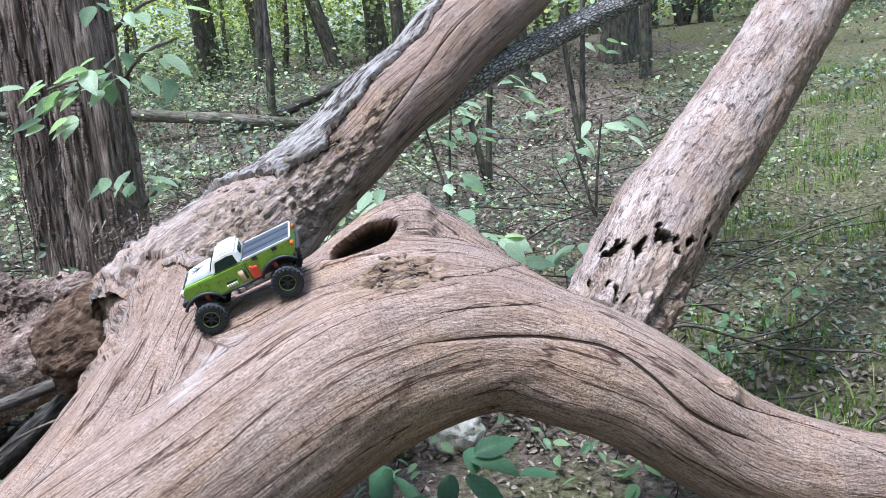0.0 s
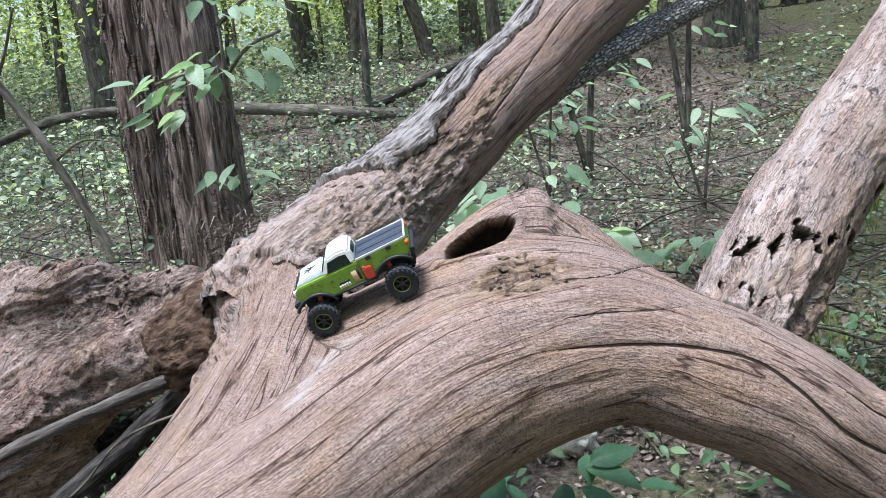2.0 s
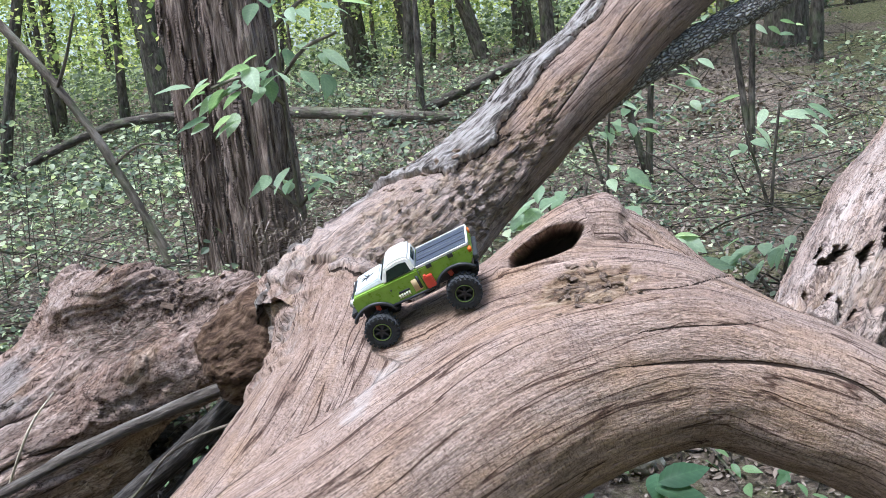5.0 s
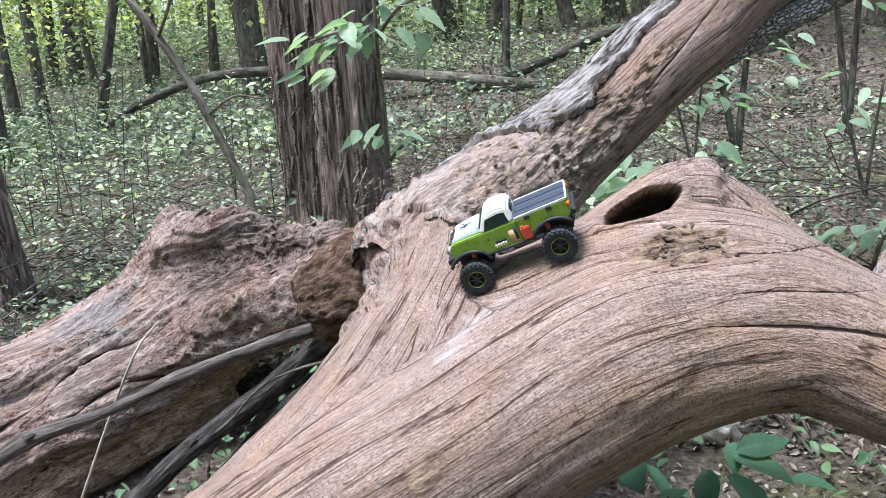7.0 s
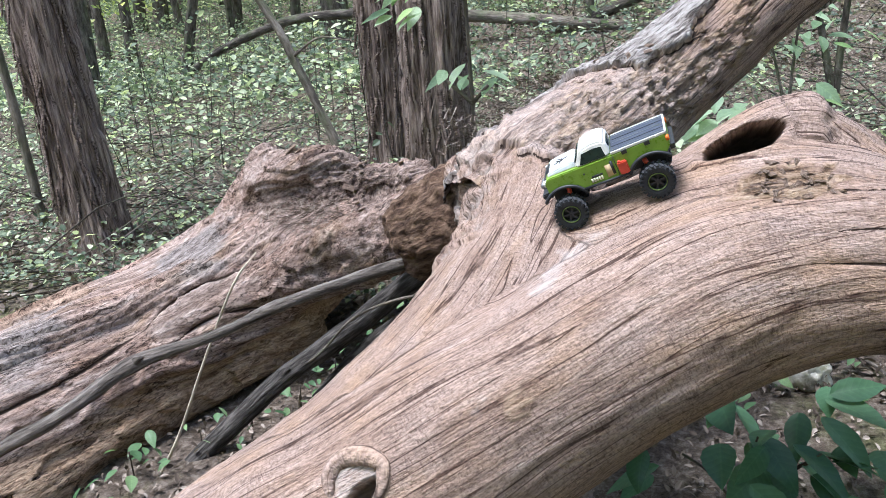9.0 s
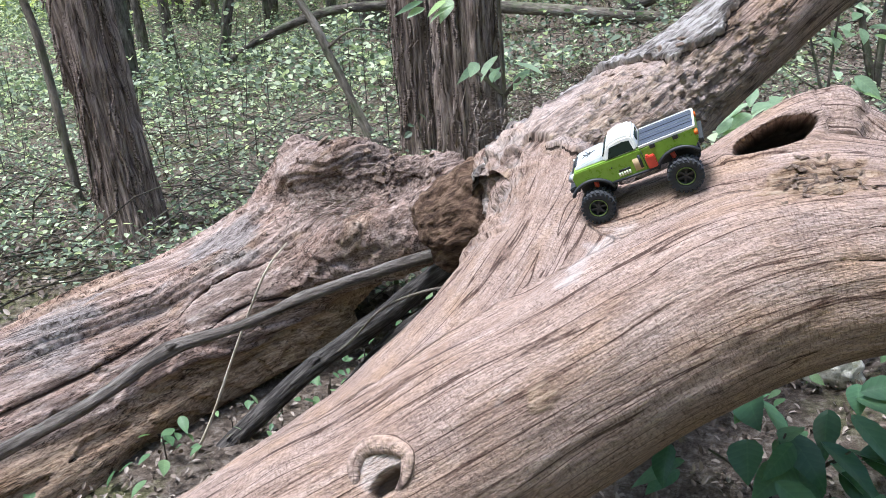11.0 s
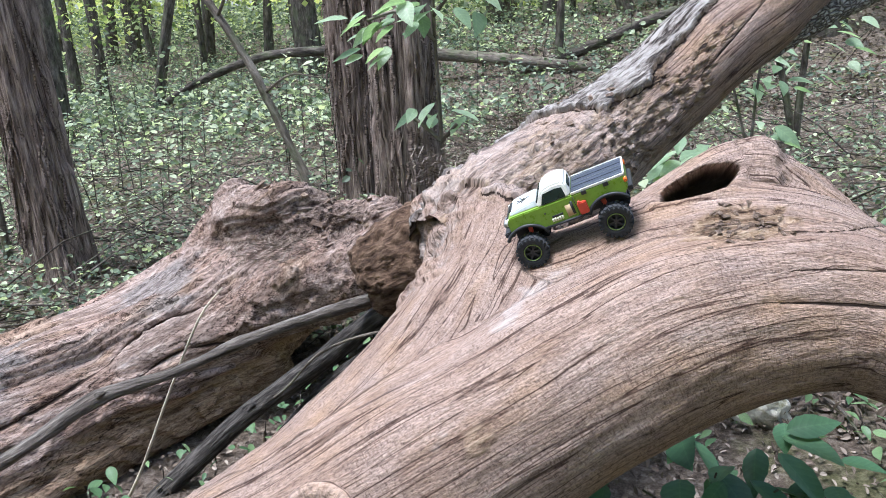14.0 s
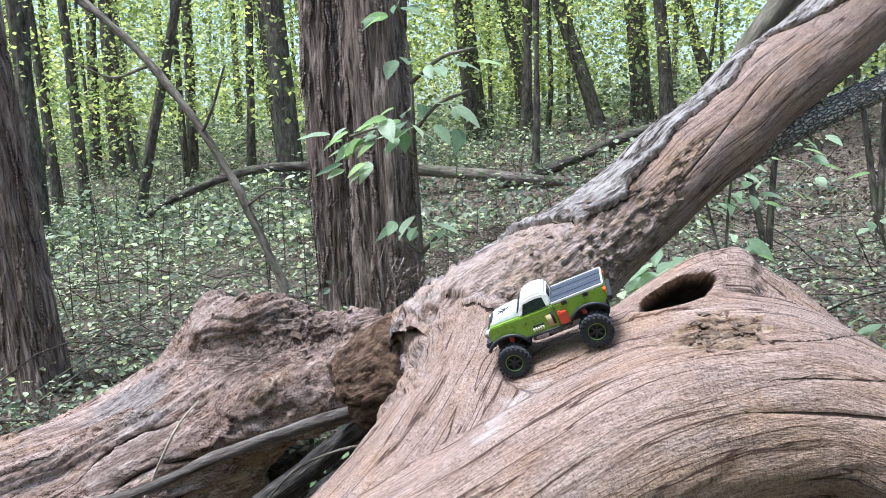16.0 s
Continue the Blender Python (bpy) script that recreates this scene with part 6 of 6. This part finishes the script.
def wheel(parent, x, y, out, first):
    w = new("wheel")
    attach(w, parent, "knobbly black tyre on a lime-ringed rim" if first is None else "")
    w.location = (x, y, -DROP)
    if first:
        for c in first.children:
            o = attach(new(c.name.split(".")[0], c.data), w)
            o.matrix_basis = Matrix.Diagonal((1, out, 1, 1)) @ pose(0, 0, 0, 0, rng.uniform(0, 360), 0)
        return w
    half = 0.0115
    tyre = lathe([(0.0135, -half * 0.8), (0.0163, -half), (0.0215, -half), (0.0234, -half * 0.75), (0.0238, 0), (0.0234, half * 0.75), (0.0215, half), (0.0163, half), (0.0135, half * 0.8)], 48)
    lugs = []
    for k in range(22):
        for s in (-1, 1):
            a = (k + (0.5 if s > 0 else 0)) / 22 * 2 * math.pi
            b = bmesh.new()
            bmesh.ops.create_cube(b, size=1.0, matrix=pose(0, 0, 0, 0, -math.degrees(a), 0) @ Matrix.Translation((0.0234, s * 0.0068, 0)) @ pose(0, 0, 0, s * 22, 0, 0) @ Matrix.Diagonal((0.0042, 0.0105, 0.0042, 1)))
            lugs.append(b)
            b = bmesh.new()
            bmesh.ops.create_cube(b, size=1.0, matrix=pose(0, 0, 0, 0, -math.degrees(a + 0.1), 0) @ Matrix.Translation((0.0212, s * half, 0)) @ Matrix.Diagonal((0.0045, 0.0022, 0.003, 1)))
            lugs.append(b)
    part("tyre", merge(tyre, *lugs), RUBBER, w, "knobbly black rubber tyre", flat=True)
    part("rim_ring", lathe([(0.0122, half * 0.72), (0.0125, half * 0.95), (0.0133, half * 0.95), (0.0135, half * 0.72)]), RING, w, "lime green rim ring")
    spokes = [lathe([(0.0001, half * 0.62), (0.0035, half * 0.62), (0.0035, half * 0.2), (0.012, half * 0.15), (0.0122, half * 0.8)], 24)]
    for k in range(6):
        b = bmesh.new()
        bmesh.ops.create_cube(b, size=1.0, matrix=pose(0, 0, 0, 0, k * 60, 0) @ Matrix.Translation((0.0068, half * 0.55, 0)) @ Matrix.Diagonal((0.0105, 0.003, 0.0028, 1)))
        spokes.append(b)
    part("rim", merge(*spokes), BLACK, w, "black six-spoke rim", flat=True)
    if out < 0:
        for c in w.children:
            c.matrix_basis = Matrix.Diagonal((1, -1, 1, 1))
    return w


def build_truck(m):
    """Lengths from the axles' height; x ahead, y to the truck's left."""
    t = tagged(new("toy_truck"), "lime green toy pickup truck with white cab and knobbly tyres", "toy truck")
    outline = [(0.0865, 0.030), (0.087, 0.050), (0.080, 0.0570), (0.037, 0.0565), (-0.018, 0.0555), (-0.100, 0.0565), (-0.1015, 0.036)]
    outline += arch(-BASE, 0.032, 138, 28)[0:] + [(-0.033, 0.0145), (0.033, 0.0165)] + arch(BASE, 0.032, 152, 45)
    body = part("body", profile(outline, -0.040, 0.040, 0.0016, 0.04), LIME, t, "lime green painted body shell", flat=True)
    part("grille", box(0.0855, 0.0885, -0.026, 0.026, 0.037, 0.053), BLACK, body, "black grille")
    for s in (-1, 1):
        part("headlight", rod((0.083, s * 0.031, 0.041), (0.0892, s * 0.031, 0.041), 0.0055, 16), WHITE, body, "round pale headlight")
        part("tail_light", box(-0.1032, -0.098, s * 0.036 - 0.003, s * 0.036 + 0.0042, 0.044, 0.0525), ORANGE, body, "amber tail light")
        pts = [(p[0], s * 0.0405, p[1] * LOWER) for p in arch(BASE, 0.0345, 165, 30)]
        part("fender", swept(pts, 0.0028), BLACK, body, "black wheel arch flare")
        pts = [(p[0], s * 0.0405, p[1] * LOWER) for p in arch(-BASE, 0.0345, 150, 20)]
        part("fender", swept(pts, 0.0028), BLACK, body, "black wheel arch flare")
        part("step_bar", rod((-0.036, s * 0.041, 0.0135), (0.036, s * 0.041, 0.0150), 0.002), BLACK, body, "black side step")
    part("door_seam", box(-0.0205, -0.0198, 0.0385, 0.0404, 0.018, 0.054, 0), BLACK, body, "dark door seam")
    part("door_handle", box(0.0262, 0.0285, 0.0385, 0.0408, 0.041, 0.0435, 0.0004), BLACK, body, "small dark handle")
    hood = part("hood", profile([(0.081, 0.0555), (0.079, 0.0605), (0.060, 0.0640), (0.036, 0.0665), (0.034, 0.0560)], -0.031, 0.031, 0.0018, 0.12), SILVER, t, "silver-white hood with a dark splash print", flat=True)
    for k, (x, y, a, ln) in enumerate(((0.058, 0.0, 20, 0.022), (0.058, 0.002, 75, 0.018), (0.057, -0.002, 130, 0.02), (0.059, 0.001, 165, 0.016))):
        b = bmesh.new()
        bmesh.ops.create_cube(b, size=1.0, matrix=pose(x, y, 0.0647 * LOWER, 0, 6, a) @ Matrix.Diagonal((ln, 0.0016, 0.0006, 1)))
        part("print_bar", b, BLACK, hood, "dark print on the hood")
    part("hood_scoop", box(0.074, 0.0825, -0.018, 0.018, 0.0575, 0.0605), BLACK, hood, "dark hood nose")
    cab = part("cab", profile([(0.037, 0.0555), (0.026, 0.0755), (0.020, 0.0815), (0.004, 0.0845), (-0.012, 0.0830), (-0.0165, 0.0775), (-0.0185, 0.0555)], -0.0375, 0.0375, 0.003, 0.16), WHITE, t, "white rounded cab", flat=True)
    for s in (-1, 1):
        b = profile([(0.0285, 0.0578), (0.0210, 0.0752), (0.000, 0.0772), (-0.0105, 0.0752), (-0.0122, 0.0578)], s * 0.0333, s * 0.0372, 0.0006, 0.11)
        part("side_window", b, GLASSY, cab, "dark smoked side window", flat=True)
        b = bmesh.new()
        bmesh.ops.create_cube(b, size=1.0, matrix=pose(0.0318, s * 0.0145, 0.0668 * LOWER, 0, -32, 0) @ Matrix.Diagonal((0.0025, 0.0245, 0.0135, 1)))
        bmesh.ops.bevel(b, geom=list(b.edges), offset=0.0008, segments=2, affect="EDGES")
        part("windscreen", b, GLASSY, cab, "dark split windscreen pane")
    part("rear_window", box(-0.0188, -0.0165, -0.017, 0.017, 0.0635, 0.0745, 0.0006), GLASSY, cab, "small dark rear window")
    bed = part("bed_cover", box(-0.1005, -0.0190, -0.0345, 0.0345, 0.0555, 0.0590, 0.0008), PANEL, t, "ribbed blue-black bed cover", flat=True)
    for k in range(5):
        y = -0.028 + 0.014 * k
        part("rib", box(-0.099, -0.021, y - 0.0007, y + 0.0007, 0.0588, 0.0597, 0.0002), BLACK if k % 2 else METAL, bed, "thin rib along the cover", flat=True)
    for s in (-1, 1):
        part("bed_rail", box(-0.101, -0.019, s * 0.0362 - 0.0016, s * 0.0362 + 0.0016, 0.0555, 0.0598, 0.0006), WHITE, bed, "white bed rail", flat=True)
        for x in (-0.038, -0.072):
            part("clip", box(x - 0.004, x + 0.004, s * 0.0392 - 0.0014, s * 0.0392 + 0.0014, 0.050, 0.0565, 0.0004), BLACK, bed, "black clip", flat=True)
    part("tail_rail", box(-0.1022, -0.0995, -0.035, 0.035, 0.0555, 0.0598, 0.0006), WHITE, bed, "white tail rail", flat=True)
    can = part("fuel_can", box(-0.0365, -0.0225, 0.039, 0.0455, 0.0185, 0.0410, 0.0014), RED, t, "red fuel can on the side", flat=True)
    part("cap", rod((-0.026, 0.0425, 0.0345), (-0.026, 0.0425, 0.038), 0.0022), RED, can, "red cap")
    part("print_shape", box(-0.016, -0.004, 0.0392, 0.0406, 0.022, 0.043, 0.0), TAN, body, "tan printed shape on the door")
    part("print_shape", box(-0.0165, -0.0125, 0.0394, 0.0408, 0.024, 0.047, 0.0), BLACK, body, "dark printed shape on the door")
    for k in range(5):
        part("print_bar", box(0.003 + 0.0038 * k, 0.0058 + 0.0038 * k, 0.0392, 0.0407, 0.0225, 0.0290 + 0.0006 * (k % 2), 0.0), CREAM, body, "pale lettering bar on the door")
    part("print_bar", box(0.002, 0.019, 0.0392, 0.0406, 0.0305, 0.0335, 0.0), BLACK, body, "dark lettering bar on the door")
    part("chassis", box(-0.092, 0.086, -0.018, 0.018, 0.006, 0.020), BLACK, t, "black chassis rail", flat=True)
    part("front_bumper", profile([(0.083, 0.020), (0.0985, 0.022), (0.0985, 0.031), (0.083, 0.032)], -0.036, 0.036, 0.0015), BLACK, t, "black front bumper", flat=True)
    part("winch", rod((0.0955, -0.012, 0.0315), (0.0955, 0.012, 0.0315), 0.0045), METAL, t, "small winch on the bumper")
    part("rear_bumper", box(-0.1065, -0.099, -0.036, 0.036, 0.026, 0.034), BLACK, t, "black rear bumper", flat=True)
    for x in (BASE, -BASE):
        part("axle", rod((x, -0.034, -DROP), (x, 0.034, -DROP), 0.006), BLACK, t, "black axle")
        for s in (-1, 1):
            part("shock", rod((x * 0.94, s * 0.029, 0.004 - DROP), (x * 0.86, s * 0.029, 0.032), 0.0036), RED, t, "red shock absorber")
    first = None
    for x in (BASE, -BASE):
        for s in (1, -1):
            w = wheel(t, x, s * 0.0445, s, first)
            first = first or w
    t.matrix_world = m
    return t


front, rear = Vector((-0.373, 1.28, 0.688)), Vector((-0.247, 1.29, 0.735))
ahead = (front - rear).normalized()
left = Vector((0.10, -1.0, -0.20))
left = (left - ahead * left.dot(ahead)).normalized()
upward = ahead.cross(left)
SIZE = 1.0
mid = (front + rear) / 2 + upward * (0.001 + DROP) - left * 0.0445 * SIZE
TRUCK = Matrix((ahead, left, upward)).transposed().to_4x4()
TRUCK.translation = mid
build_truck(TRUCK @ Matrix.Diagonal((SIZE, SIZE, SIZE, 1)))


# ---- crumbs of wood and needles on the logs ----
def chips_round(x, y, sx, sy, count, size, label, seed):
    r = random.Random(seed)
    dg = bpy.context.evaluated_depsgraph_get()
    for k in range(count):
        hit, place, normal, _, ob, _ = scene.ray_cast(dg, Vector((x + r.gauss(0, sx), y + r.gauss(0, sy), 1.2)), Vector((0, 0, -1)))
        if not hit or ob.name.split(".")[0] not in ("trunk", "upper_limb", "fallen_log"):
            continue
        c = new("wood_chip", CHIPS[k % 6])
        tagged(c, label, "wood chip", "wood chips")
        s = size * r.uniform(0.5, 1.3)
        c.matrix_world = Matrix.Translation(place + normal * s * 0.1) @ normal.to_track_quat("Z", "Y").to_matrix().to_4x4() @ pose(0, 0, 0, r.uniform(-15, 15), r.uniform(-15, 15), r.uniform(0, 360)) @ Matrix.Diagonal((s, s, s, 1))


chips_round(-0.08, 1.285, 0.028, 0.020, 60, 0.0065, "crumbled chip of rotten wood on the trunk", 5)
chips_round(-0.34, 1.72, 0.06, 0.05, 22, 0.010, "flake of rotten wood on the upper limb", 6)
chips_round(-1.15, 2.1, 0.10, 0.10, 24, 0.014, "crumbled chip of rotten wood on the log", 8)
